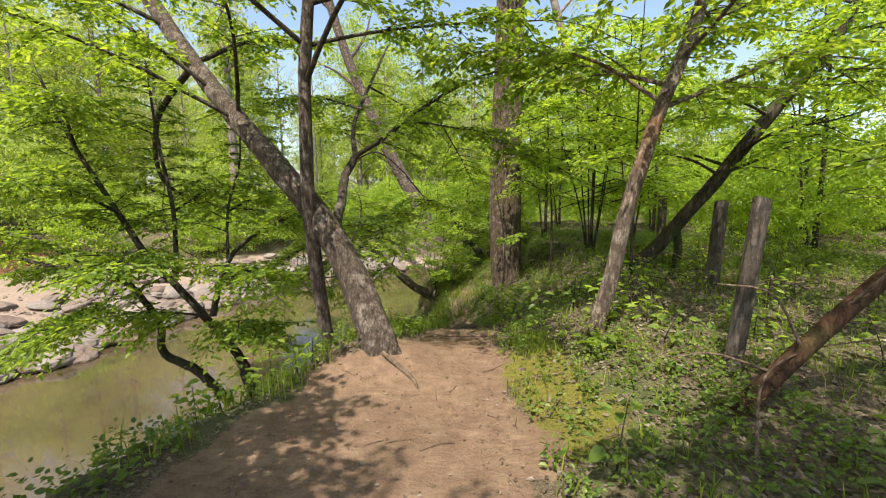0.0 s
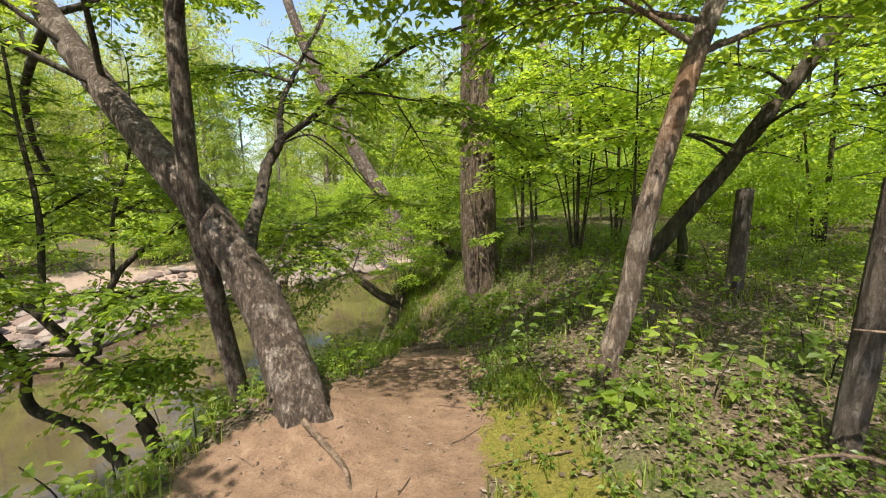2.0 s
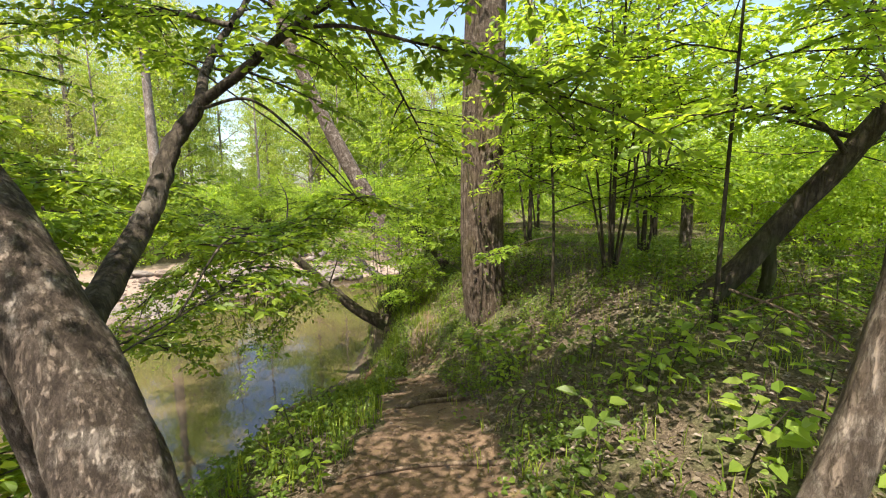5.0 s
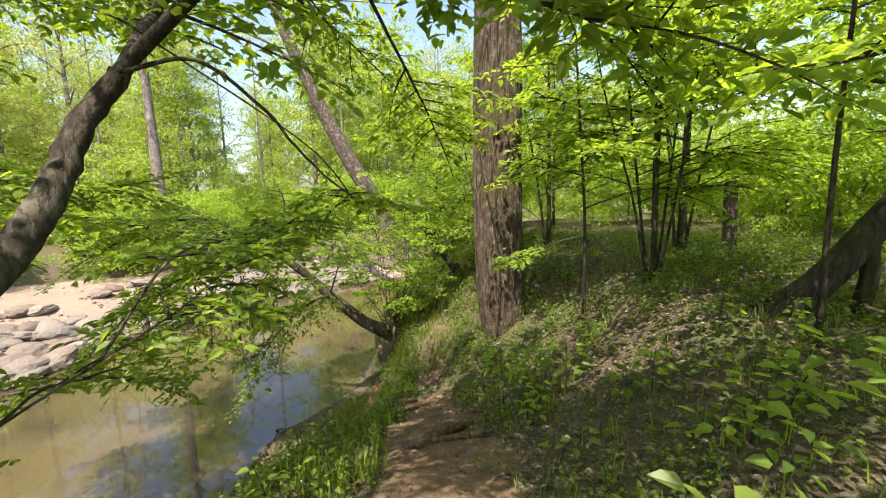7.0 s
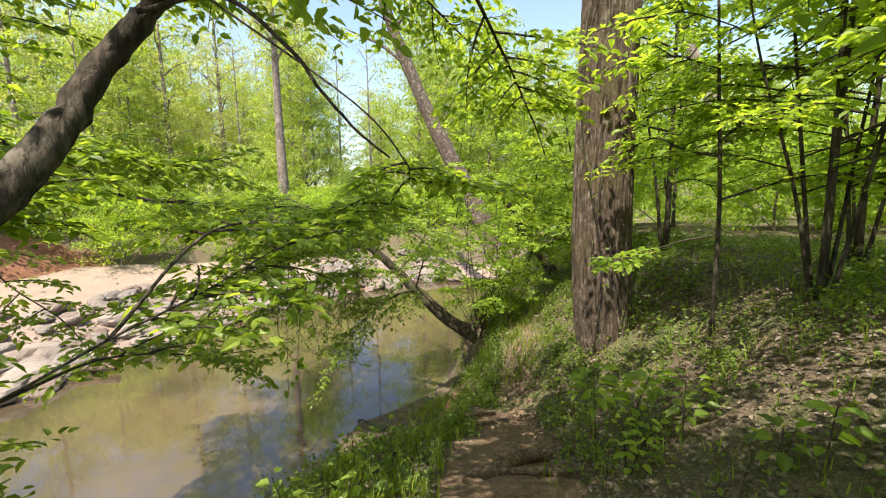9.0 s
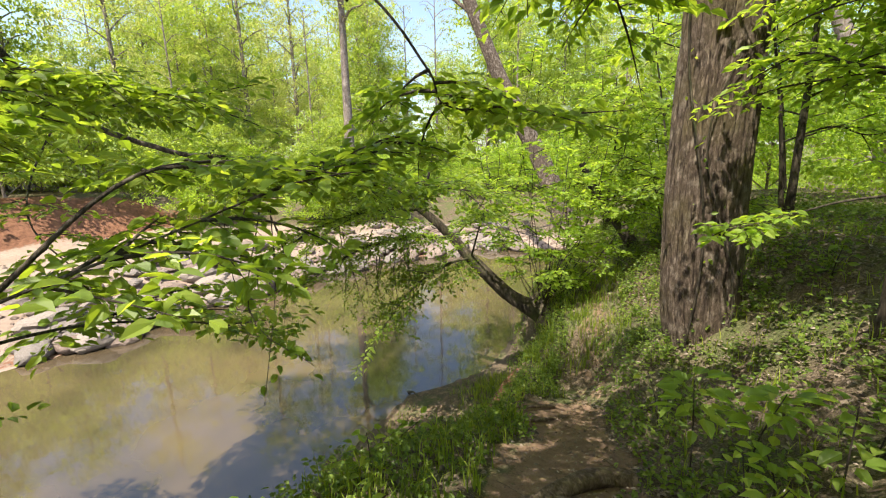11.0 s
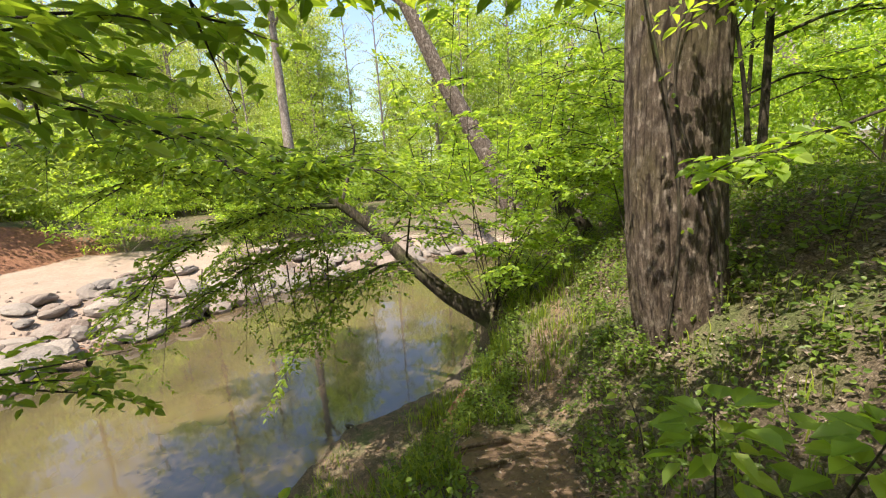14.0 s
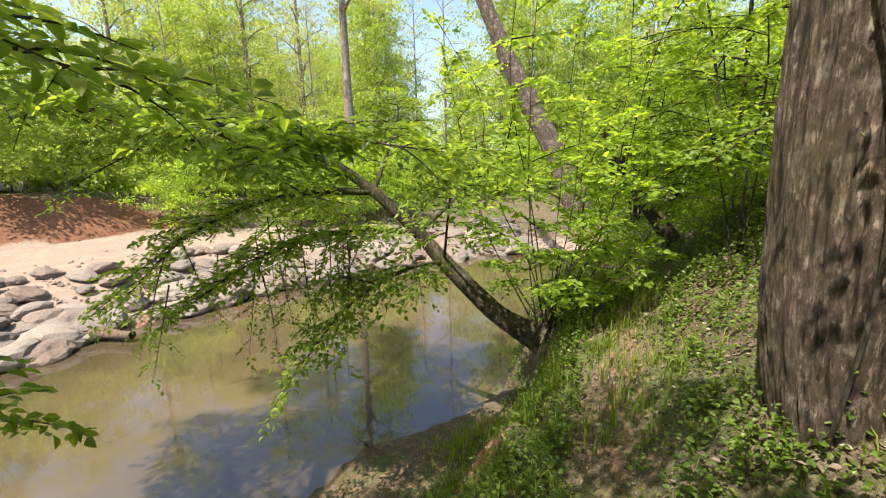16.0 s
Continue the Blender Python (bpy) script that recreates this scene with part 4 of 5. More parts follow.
sapling(3.05, 8.5, 4.8, 7, 0.85, 7, LEAF_BRIGHT, r=0.032, length=1.4, sprays=7, u0=0.25, label="many-stemmed understory tree with layered sprays of leaves")
sapling(2.9, 6.3, 4.2, 1, 0.4, 8, LEAF_BRIGHT, r=0.02, length=1.3, u0=0.45)
sapling(3.0, 12.2, 5.5, 2, 0.8, 10, LEAF_BRIGHT, r=0.05, length=1.6)
sapling(4.8, 10.6, 5.5, 3, 0.9, 9, LEAF_BRIGHT, r=0.045, length=1.6)
sapling(6.0, 5.0, 5.0, 2, 0.8, 6, LEAF_BRIGHT, r=0.04, length=1.7)
sapling(7.4, 8.2, 6.0, 2, 0.9, 8, LEAF_BRIGHT, 0.11, r=0.05, length=1.9)
sapling(6.8, 13.4, 6.5, 2, 0.9, 8, LEAF_BRIGHT, 0.11, r=0.05, length=2.0)
sapling(9.5, 11.0, 6.5, 2, 0.6, 8, LEAF_BRIGHT, 0.12, r=0.06, length=2.2)
sapling(8.5, 4.5, 6.0, 2, 0.6, 6, LEAF_BRIGHT, 0.12, r=0.05, length=2.2)
sapling(5.0, 2.4, 4.6, 2, 0.7, 5, LEAF, r=0.04, length=1.6)
sapling(2.2, 15.5, 5.0, 2, 0.8, 8, LEAF_BRIGHT, 0.1, r=0.05, length=1.6)
sapling(1.7, 12.9, 2.7, 3, 0.6, 6, LEAF, 0.075, r=0.018, length=1.0, sprays=6, u0=0.2, label="small thin-stemmed sapling in the shade beyond the great tree")
sapling(0.9, 17.5, 4.0, 3, 0.8, 10, LEAF_BRIGHT, 0.11, r=0.04, length=1.5)
sapling(4.6, 16.5, 5.0, 2, 0.8, 8, LEAF_BRIGHT, 0.12, r=0.05, length=1.9)
# Trunks out of view; these crowns are added to dapple the path with shade.
sapling(-3.0, 0.2, 6.6, 3, 1.1, 12, LEAF, 0.11, r=0.07, length=1.9, u0=0.62, fuller=0.85)
sapling(-2.2, -2.6, 6.5, 2, 0.9, 12, LEAF, 0.11, r=0.07, length=2.2, u0=0.6, fuller=1.15)
sapling(1.9, -1.6, 6.5, 2, 0.9, 12, LEAF, 0.11, r=0.07, length=2.2, u0=0.55, fuller=1.0)

# slim sapling whose low twig hangs before the great tree
zs = ground_z(2.3, 8.75)
SLIM = [(2.3, 8.75, zs - 0.05), (2.28, 8.72, 0.9), (2.2, 8.7, 2.0), (2.1, 8.7, 3.4)]
tree("slim_sapling", "slim sapling with bright low twigs beside the great tree", [(SLIM, 0.025, 0.01, 8, 0.2)],
     [([(2.29, 8.73, 0.7), (1.95, 8.72, 0.64), (1.55, 8.7, 0.5), (1.32, 8.6, 0.46)], 0.01, 0.004, 5, 0.5, 0.26)] + auto_limbs(curve(SLIM, 30), 8, 1.2, 0.35, 0.2, 0.012, 6), LEAF_BRIGHT, BARK_DARK, 0.085, 0.5, 7, fuller=1.2)


# ---- fence posts and fallen wood beside the woods ----
def post(x, y, height, r, lean):
    z = ground_z(x, y)
    bm = bmesh.new()
    bmesh.ops.create_cone(bm, cap_ends=True, segments=14, radius1=r * 1.08, radius2=r, depth=height + 0.2)
    bmesh.ops.bevel(bm, geom=[e for e in bm.edges if e.calc_face_angle(0) > 1.0], offset=0.012, segments=2, affect="EDGES")
    for v in bm.verts:
        v.co.x += 0.012 * noise.noise(v.co * 5 + Vector((x, y, 0)))
        if v.co.z > 0:
            v.co.z += 0.03 * noise.noise(v.co * 9 + Vector((y, x, 0)))
    me = bpy.data.meshes.new("wooden_post")
    bm.to_mesh(me)
    bm.free()
    me.materials.append(WEATHERED)
    ob = new("wooden_post", me)
    ob.matrix_world = pose(x, y, z + height / 2 - 0.1, lean[0], lean[1], 20)
    return tagged(ob, "weathered grey wooden post standing in undergrowth", "post", "old fence posts")


post(2.25, 2.98, 1.34, 0.058, (2, 4))
post(3.75, 5.62, 1.22, 0.085, (1, 2))
post(5.42, 10.26, 1.2, 0.1, (-2, 1))

log = new("leaning_log")
log.location = (1.95, 2.5, ground_z(1.95, 2.5))
tagged(log, "rotten reddish-brown trunk leaning into the bushes", "log")
w = Wood()
w.tube(curve([(-0.1, -0.02, -0.08), (0.28, 0.02, 0.32), (0.75, 0.02, 0.8), (1.3, 0.0, 1.35), (1.9, -0.1, 1.9)], 30), 0.058, 0.05, 12, 0.06)
w.thing("trunk", BARK_RED, log)
for q in ([(0.35, 0.0, 0.4), (0.2, 0.1, 0.75), (-0.1, 0.2, 0.8)], [(0.6, 0.0, 0.7), (0.7, -0.15, 1.0), (0.55, -0.2, 1.2)], [(0.2, 0, 0.25), (-0.15, 0.1, 0.35), (-0.4, 0.15, 0.3)]):
    w = Wood()
    w.tube(curve(q, 8), 0.012, 0.004, 6)
    w.thing("twig", ROOT, log)


# ---- roots and sticks on the path ----
def root_piece(name, pts, r0, r1, label, mat=ROOT):
    line = curve([(x, y, ground_z(x, y) + dz) for x, y, dz in pts], 24)
    w = Wood()
    w.tube(line - line[0], r0, r1, 10, 0.08)
    ob = w.thing(name, mat)
    ob.location = line[0]
    return tagged(ob, label, "root" if "root" in name else "stick")


root_piece("tree_root", [(-0.62, 4.0, 0.04), (-0.48, 3.85, 0.03), (-0.3, 3.66, 0.015), (-0.24, 3.52, 0.0), (-0.2, 3.4, -0.02)], 0.024, 0.01, "thin exposed root running from the leaning tree onto the path")
root_piece("tree_root", [(0.75, 8.05, 0.0), (0.6, 7.98, 0.05), (0.42, 7.8, 0.05), (0.25, 7.55, 0.03), (0.12, 7.35, -0.02)], 0.08, 0.045, "thick worn root lying across the path")
root_piece("tree_root", [(0.95, 7.6, -0.02), (0.6, 7.5, 0.03), (0.2, 7.45, 0.03), (-0.15, 7.3, -0.02)], 0.035, 0.02, "worn root crossing the earth path")
root_piece("tree_root", [(0.12, 9.7, 0.02), (-0.1, 9.5, 0.04), (-0.35, 9.35, 0.03), (-0.5, 9.2, 0.0)], 0.025, 0.012, "slim root at the broken bank edge")
root_piece("tree_root", [(0.3, 9.45, 0.0), (0.0, 9.1, 0.03), (-0.25, 8.9, 0.02)], 0.02, 0.01, "slim root at the broken bank edge")
root_piece("tree_root", [(0.9, 5.6, 0.0), (0.4, 5.72, 0.02), (-0.1, 5.6, 0.02), (-0.35, 5.5, -0.01)], 0.018, 0.01, "thin root crossing the earth path")
root_piece("stick", [(-2.95, 12.3, 0.03), (-2.8, 12.22, 0.05), (-2.65, 12.12, 0.03)], 0.025, 0.015, "dark stick lying on the muddy beach", BARK_DARK)
for j in range(14):
    x, y, a, ln = rng.uniform(0.9, 2.6), rng.uniform(1.5, 8.5), rng.uniform(0, 6.28), rng.uniform(0.15, 0.5)
    root_piece("stick", [(x, y, 0.015), (x + math.cos(a) * ln / 2, y + math.sin(a) * ln / 2, 0.03), (x + math.cos(a) * ln, y + math.sin(a) * ln, 0.015)], 0.007, 0.004, "thin dead stick lying on the leaf litter")


# ---- boulders and gravel of the far bar ----
def stone_mesh(seed):
    bm = bmesh.new()
    bmesh.ops.create_icosphere(bm, subdivisions=3, radius=1)
    o = Vector((seed * 7.3, 1.1, 2.2))
    for v in bm.verts:
        n1 = noise.noise(v.co * 0.9 + o)
        n2 = noise.noise(v.co * 2.4 + o)
        v.co *= 1 + 0.35 * n1 + 0.12 * n2
        v.co = Vector((round(v.co.x * 3.2) / 3.2 * 0.3 + v.co.x * 0.7, round(v.co.y * 3.2) / 3.2 * 0.3 + v.co.y * 0.7, v.co.z * 0.62))
    me = bpy.data.meshes.new("boulder")
    bm.to_mesh(me)
    bm.free()
    me.materials.append(STONE)
    return me


def shore_point(s):
    """A place along the far shore line and its way ahead."""
    seg = np.hypot(*np.diff(FAR_SHORE, axis=0).T)
    c = np.concatenate([[0], np.cumsum(seg)])
    k = min(int(np.searchsorted(c, s, "right")) - 1, len(seg) - 1)
    d = (FAR_SHORE[k + 1] - FAR_SHORE[k]) / seg[k]
    return FAR_SHORE[k] + d * (s - c[k]), d


stones = [stone_mesh(k) for k in range(7)]
for j in range(300):
    p, d = shore_point(rng.uniform(71, 91))
    out = rng.uniform(-0.2, 5.2) if j % 3 else rng.uniform(-0.3, 2.0)
    q = p + np.array([-d[1], d[0]]) * out
    size = min(0.18 + rng.gamma(2, 0.11), 0.52) * (1.1 if out < 3.0 else 0.75)
    ob = new("boulder", stones[j % 7])
    ob.matrix_world = Matrix.LocRotScale((q[0], q[1], ground_z(*q) + size * 0.34), Euler((rng.normal(0, 0.15), rng.normal(0, 0.15), rng.uniform(0, 6.28))), (size * rng.uniform(0.9, 1.5), size, size * rng.uniform(0.7, 1.0)))
    tagged(ob, "pale rounded boulder on the sandy river bar", "boulder", "boulders on the bar")

gv = []
tetra = np.array([(1, 0, -0.3), (-0.5, 0.87, -0.3), (-0.5, -0.87, -0.3), (0.1, 0.1, 0.6), (0.6, -0.6, 0.2), (-0.7, 0.1, 0.3)])
tf = np.array([(0, 1, 3), (1, 5, 3), (5, 2, 4), (5, 4, 3), (4, 0, 3), (2, 0, 4), (1, 2, 5)])
for j in range(2600):
    p, d = shore_point(rng.uniform(62, 96))
    q = p + np.array([-d[1], d[0]]) * rng.gamma(2, 1.3)
    gv.append((q, rng.uniform(0.03, 0.13), rng.uniform(0, 6.28)))
gq = np.array([g[0] for g in gv])
gz = lie(gq[:, 0], gq[:, 1])[0]
out_v = []
for (q, s, a), z in zip(gv, gz):
    c, sn = math.cos(a), math.sin(a)
    out_v.append(np.stack([(tetra[:, 0] * c - tetra[:, 1] * sn) * s + q[0], (tetra[:, 0] * sn + tetra[:, 1] * c) * s + q[1], tetra[:, 2] * s + z + s * 0.15], -1))
gravel = mesh_object("gravel", np.concatenate(out_v), (tf[None] + np.arange(len(gv))[:, None, None] * 6).reshape(-1, 3), STONE, smooth=False)
tagged(gravel, "pale stones and cobbles strewn over the sandy bar", "gravel", kind="stuff")

drift = Wood()
drift.tube(curve([(0, 0, 0), (0.9, 0.5, 0.05), (2.0, 0.8, 0.02)], 16), 0.16, 0.11, 12, 0.06)
ob = drift.thing("driftwood_log", ROOT)
ob.location = (-12.6, 12.9, ground_z(-12.6, 12.9) + 0.12)
tagged(ob, "bleached driftwood log lying on the boulder shore", "log")


# ---- herbs, grass, litter ----
def spots(n, x0, x1, y0, y1, keep):
    x, y = rng.uniform(x0, x1, n), rng.uniform(y0, y1, n)
    z, path, sand, clay, moss = lie(x, y)
    dn = signed_distance(x, y, NEAR_SHORE)
    ok = rng.uniform(0, 1, n) < keep(x, y, path, sand, clay, moss, dn)
    return np.stack([x, y, z], -1)[ok]


def scatter_herbs(name, label, pts, leaf, height, mat, per=9, wide=0.34):
    L, W = Leaves(), Wood()
    n = len(pts)
    h = height * rng.uniform(0.4, 1.3, n)
    lean = rng.normal(0, 0.18, (n, 2))
    for k in range(per):
        u = (k + 1) / per
        a = k * 2.2 + rng.uniform(0, 6.28, n)
        d = np.stack([np.cos(a), np.sin(a), rng.normal(0.2, 0.35, n)], -1)
        base = pts + np.stack([lean[:, 0] * h * u, lean[:, 1] * h * u, h * u ** 0.8], -1) + d * 0.03
        L.add(base, d, unit(np.array([0, 0, 1.0]) + rng.normal(0, 0.5, (n, 3))), leaf * rng.uniform(0.5, 1.3, n) * (1.1 - 0.4 * u))
    ob = L.thing(name, mat, None, wide=wide)
    return tagged(ob, label, "undergrowth", kind="stuff")


def scatter_grass(name, label, pts, length, mat, per=7):
    n = len(pts) * per
    p = np.repeat(pts, per, 0) + np.concatenate([rng.normal(0, 0.04, (n, 2)), np.zeros((n, 1))], 1)
    a = rng.uniform(0, 6.28, n)
    d = np.stack([np.cos(a), np.sin(a), np.zeros(n)], -1)
    s = np.stack([-d[:, 1], d[:, 0], np.zeros(n)], -1)
    ln = (length * rng.uniform(0.5, 1.3, n))[:, None]
    w = 0.003 + 0.008 * ln
    up = np.array([0, 0, 1.0])
    bend = rng.uniform(0.1, 0.7, n)[:, None]
    v = np.stack([p - s * w, p + s * w, p + up * ln * 0.55 + d * ln * bend * 0.3 + s * w * 0.8, p + up * ln * 0.55 + d * ln * bend * 0.3 - s * w * 0.8, p + up * ln * (1 - 0.4 * bend) + d * ln * bend], 1).reshape(-1, 3)
    i = np.arange(n)[:, None] * 5
    ob = mesh_object(name, v, [i + [0, 1, 2, 3], i + [3, 2, 4]], mat, smooth=False)
    return tagged(ob, label, "grass", kind="stuff")


wood_floor = lambda x, y, path, sand, clay, moss, dn: (1 - path) * (1 - 0.85 * moss) * (dn > 1.2) * (0.12 + 0.88 * step(-0.2, 0.4, waves(x * 1.2, y * 1.2, 11)))
scatter_herbs("undergrowth", "low green woodland herbs and seedlings carpeting the forest floor", spots(12500, 0.6, 8, -1, 14, lambda *a: wood_floor(*a) * np.where(a[1] < 4.0, 0.8, 1.0)), 0.042, 0.17, HERB, 11)
scatter_herbs("undergrowth", "taller leafy herbs in the shade below the great tree", spots(2600, 0.7, 7, 6, 15, lambda x, y, p, s, c, m, dn: (p < 0.15) * (dn > 1.5) * 0.75 * step(-0.1, 0.5, waves(x * 1.4, y * 1.4, 19))), 0.055, 0.3, HERB, 14)
scatter_herbs("undergrowth", "herbs and creepers covering the steep river bank", spots(5200, -4, 0.6, -2, 18, lambda x, y, p, s, c, m, dn: (p < 0.15) * (dn > 0.55) * (c < 0.35) * np.where((y > 8.0) & (y < 13) & (dn < 1.4), 0.15, 1.0)), 0.05, 0.2, HERB, 11)
scatter_herbs("undergrowth", "sunlit yellow-green seedlings beside the path", spots(900, -3, 4, 1, 10, lambda x, y, p, s, c, m, dn: (p < 0.3) * (dn > 1.5) * 0.3 * step(0.1, 0.5, waves(x * 0.9, y * 0.9, 13))), 0.075, 0.25, LEAF_BRIGHT, 8)
scatter_herbs("undergrowth", "dense creeping herbs on the bank beyond the path", spots(3200, -1.8, 2.6, 9.9, 18, lambda x, y, p, s, c, m, dn: (dn > 0.5) * (c < 0.4) * (p < 0.2)), 0.05, 0.24, HERB, 13)
scatter_grass("grass", "long grass on the steep bank below the fallen tree", spots(700, -1.6, 1.0, 10.8, 16, lambda x, y, p, s, c, m, dn: (dn > 0.6) * (c < 0.4) * 0.8), 0.28, GRASS)
scatter_grass("grass", "short grass and weeds on the muddy beach", spots(1500, -3.4, -0.6, 8.5, 13.4, lambda x, y, p, s, c, m, dn: (dn > 0.25) * (dn < 1.9) * step(-0.1, 0.5, waves(x * 1.7, y * 1.7, 23)) * 0.8), 0.16, GRASS)
scatter_grass("grass", "long fresh grass along the bank edge", spots(2900, -2.6, 0.4, 2, 17, lambda x, y, p, s, c, m, dn: (p < 0.25) * (dn > 1.0) * (c < 0.4) * step(0.0, 0.4, waves(x * 1.1, y * 1.1, 17) + 0.25) * np.where(y < 4.3, 0.3, 1)), 0.22, GRASS)
scatter_grass("grass", "short pale grass tuft beside the path", spots(1500, 0.6, 1.5, 3.3, 5.2, lambda x, y, p, s, c, m, dn: np.exp(-((x - 1.0) ** 2 / 0.03 + (y - 4.45) ** 2 / 0.08))), 0.08, GRASS)
scatter_grass("grass", "sparse grass over the woodland floor", spots(2500, 0.6, 6, -1, 12, lambda x, y, p, s, c, m, dn: (1 - p) * 0.6), 0.15, GRASS, 5)

lp = spots(80000, -3.5, 7, -0.5, 13, lambda x, y, p, s, c, m, dn: (dn > 1.0) * (0.16 + 0.84 * (1 - p)) * (1 - 0.7 * m) * np.where(x > 0.3, np.where(y > 4, 1, 0.6), 0.4))
L = Leaves()
n = len(lp)
a = rng.uniform(0, 6.28, n)
L.add(lp + [0, 0, 0.012], np.stack([np.cos(a), np.sin(a), rng.normal(0, 0.15, n)], -1), unit(np.array([0, 0, 1.0]) + rng.normal(0, 0.45, (n, 3))), np.where(lie(lp[:, 0], lp[:, 1])[1] > 0.5, rng.uniform(0.01, 0.035, n), rng.uniform(0.02, 0.06, n)))
tagged(L.thing("leaf_litter", LITTER, wide=0.28), "dry brown fallen leaves on the woodland floor", "leaf litter", kind="stuff")


# ---- crumbs of soil on the path ----
cp = spots(2600, -2.2, 1.2, 0.5, 10.5, lambda x, y, p, s, c, m, dn: p * 0.5)
cs = rng.gamma(2, 0.0045, len(cp)) + 0.003
ca = rng.uniform(0, 6.28, len(cp))
cv = np.stack([(tetra[None, :, 0] * np.cos(ca)[:, None] - tetra[None, :, 1] * np.sin(ca)[:, None]) * cs[:, None] + cp[:, :1], (tetra[None, :, 0] * np.sin(ca)[:, None] + tetra[None, :, 1] * np.cos(ca)[:, None]) * cs[:, None] + cp[:, 1:2], tetra[None, :, 2] * cs[:, None] + cp[:, 2:] + 0.002], -1)
crumbs = mesh_object("soil_crumbs", cv.reshape(-1, 3), (tf[None] + np.arange(len(cp))[:, None, None] * 6).reshape(-1, 3), ROOT, smooth=False)
tagged(crumbs, "small clods and bits of bark on the trodden earth", "soil", kind="stuff")

for _ in range(34):
    x, y, a, ln = rng.uniform(-1.2, 1.1), rng.uniform(1.2, 9.4), rng.uniform(0, 6.28), rng.uniform(0.06, 0.28)
    root_piece("twig", [(x, y, 0.004), (x + math.cos(a) * ln / 2 + rng.normal(0, 0.01), y + math.sin(a) * ln / 2, 0.012), (x + math.cos(a) * ln, y + math.sin(a) * ln, 0.004)], 0.004, 0.002, "small dry twig lying on the trodden earth")

# ---- dead branches in the undergrowth ----
for pts in ([(2.5, 5.7, 0.5), (2.7, 5.3, 0.42), (2.85, 4.9, 0.2), (2.95, 4.6, 0.0)], [(2.9, 6.2, 0.1), (3.1, 5.7, 0.45), (3.2, 5.2, 0.4), (3.25, 4.8, 0.05)], [(1.6, 1.9, 0.02), (1.9, 2.3, 0.3), (2.3, 2.5, 0.4), (2.7, 2.45, 0.5)]):
    root_piece("dead_stick", pts, 0.009, 0.004, "thin bleached dead branch arching through the undergrowth")

# ---- single seedlings ----
def seedling(x, y, height, leaf, count, mat, label, lean=(0.0, 0.0), whorl=False):
    root = new("seedling")
    root.location = (x, y, ground_z(x, y) - 0.02)
    tagged(root, label, "seedling")
    w, L = Wood(), Leaves()
    tip = np.array([lean[0], lean[1], height])
    line = curve([(0, 0, 0), tip * [0.3, 0.3, 0.5], tip], 8)
    w.tube(line, 0.006, 0.003, 5)
    w.thing("stem", BARK_DARK, root)
    u = np.linspace(0.72 if whorl else 0.3, 1, count)
    k = np.minimum((u * 7).astype(int), 6)
    p = line[k] + (line[k + 1] - line[k]) * (u * 7 - k)[:, None]
    a = np.arange(count) * 2.4 + rng.uniform(0, 6)
    reach = rng.uniform(0.3, 1.6, count)[:, None] * leaf * 0.8
    d = np.stack([np.cos(a), np.sin(a), rng.normal(0.1, 0.2, count)], -1)
    L.add(p + d * reach, d + [0, 0, -0.1], unit(np.array([0, 0, 1.0]) + rng.normal(0, 0.3, (count, 3))), leaf * rng.uniform(0.7, 1.2, count))
    L.thing("leaves", mat, root, wide=0.3)
    return root


seedling(1.75, 4.62, 0.45, 0.11, 16, LEAF_BRIGHT, "seedling with bright sunlit yellow-green leaves", (0.1, -0.1))
seedling(1.95, 4.85, 0.4, 0.1, 14, LEAF_BRIGHT, "seedling with bright sunlit yellow-green leaves", (0.12, 0.0))
seedling(2.2, 4.7, 0.42, 0.1, 14, LEAF_BRIGHT, "seedling with bright sunlit yellow-green leaves", (0.1, 0.05))
seedling(1.42, 3.78, 0.28, 0.14, 9, LEAF, "broad-leaved seedling at the foot of the pale tree", (-0.05, -0.05))
seedling(1.5, 3.6, 0.2, 0.12, 8, LEAF, "broad-leaved seedling at the foot of the pale tree")
seedling(1.1, 8.05, 0.8, 0.13, 34, LEAF_BRIGHT, "leafy fresh green sapling shoot beside the great tree", (-0.05, -0.05), True)
seedling(1.35, 7.9, 0.7, 0.12, 30, LEAF_BRIGHT, "leafy fresh green sapling shoot beside the great tree", (0.1, -0.1), True)
seedling(1.6, 7.5, 0.5, 0.12, 16, LEAF, "leafy shoot in the shade below the great tree")
seedling(2.1, 5.7, 0.5, 0.13, 18, LEAF_BRIGHT, "drooping seedling with broad yellow-green leaves", (0.1, -0.15))
seedling(2.5, 5.5, 0.45, 0.12, 16, LEAF_BRIGHT, "drooping seedling with broad yellow-green leaves", (0.15, -0.1))
for x, y in ((-1.85, 3.2), (-1.7, 3.4), (-1.6, 3.6), (-1.95, 3.0), (-1.45, 3.85), (-1.8, 3.65), (-1.35, 4.0), (-0.55, 5.4), (-0.7, 5.7), (-0.8, 6.2), (-0.62, 6.6), (-0.9, 7.3), (-1.0, 7.8)):
    seedling(x, y, rng.uniform(0.25, 0.5), 0.085, 14, LEAF_BRIGHT, "sunlit yellow-green seedling on the bank edge", (rng.normal(0, 0.08), rng.normal(0, 0.08)))
for _ in range(45):
    x, y = rng.uniform(0.9, 5.0), rng.uniform(0.8, 10)
    if lie(np.array([x]), np.array([y]))[1][0] < 0.2:
        seedling(x, y, rng.uniform(0.18, 0.5), rng.uniform(0.07, 0.12), int(rng.uniform(9, 18)), LEAF_BRIGHT if rng.uniform() < 0.3 else HERB, "woodland seedling with fresh green leaves", (rng.normal(0, 0.08), rng.normal(0, 0.08)))


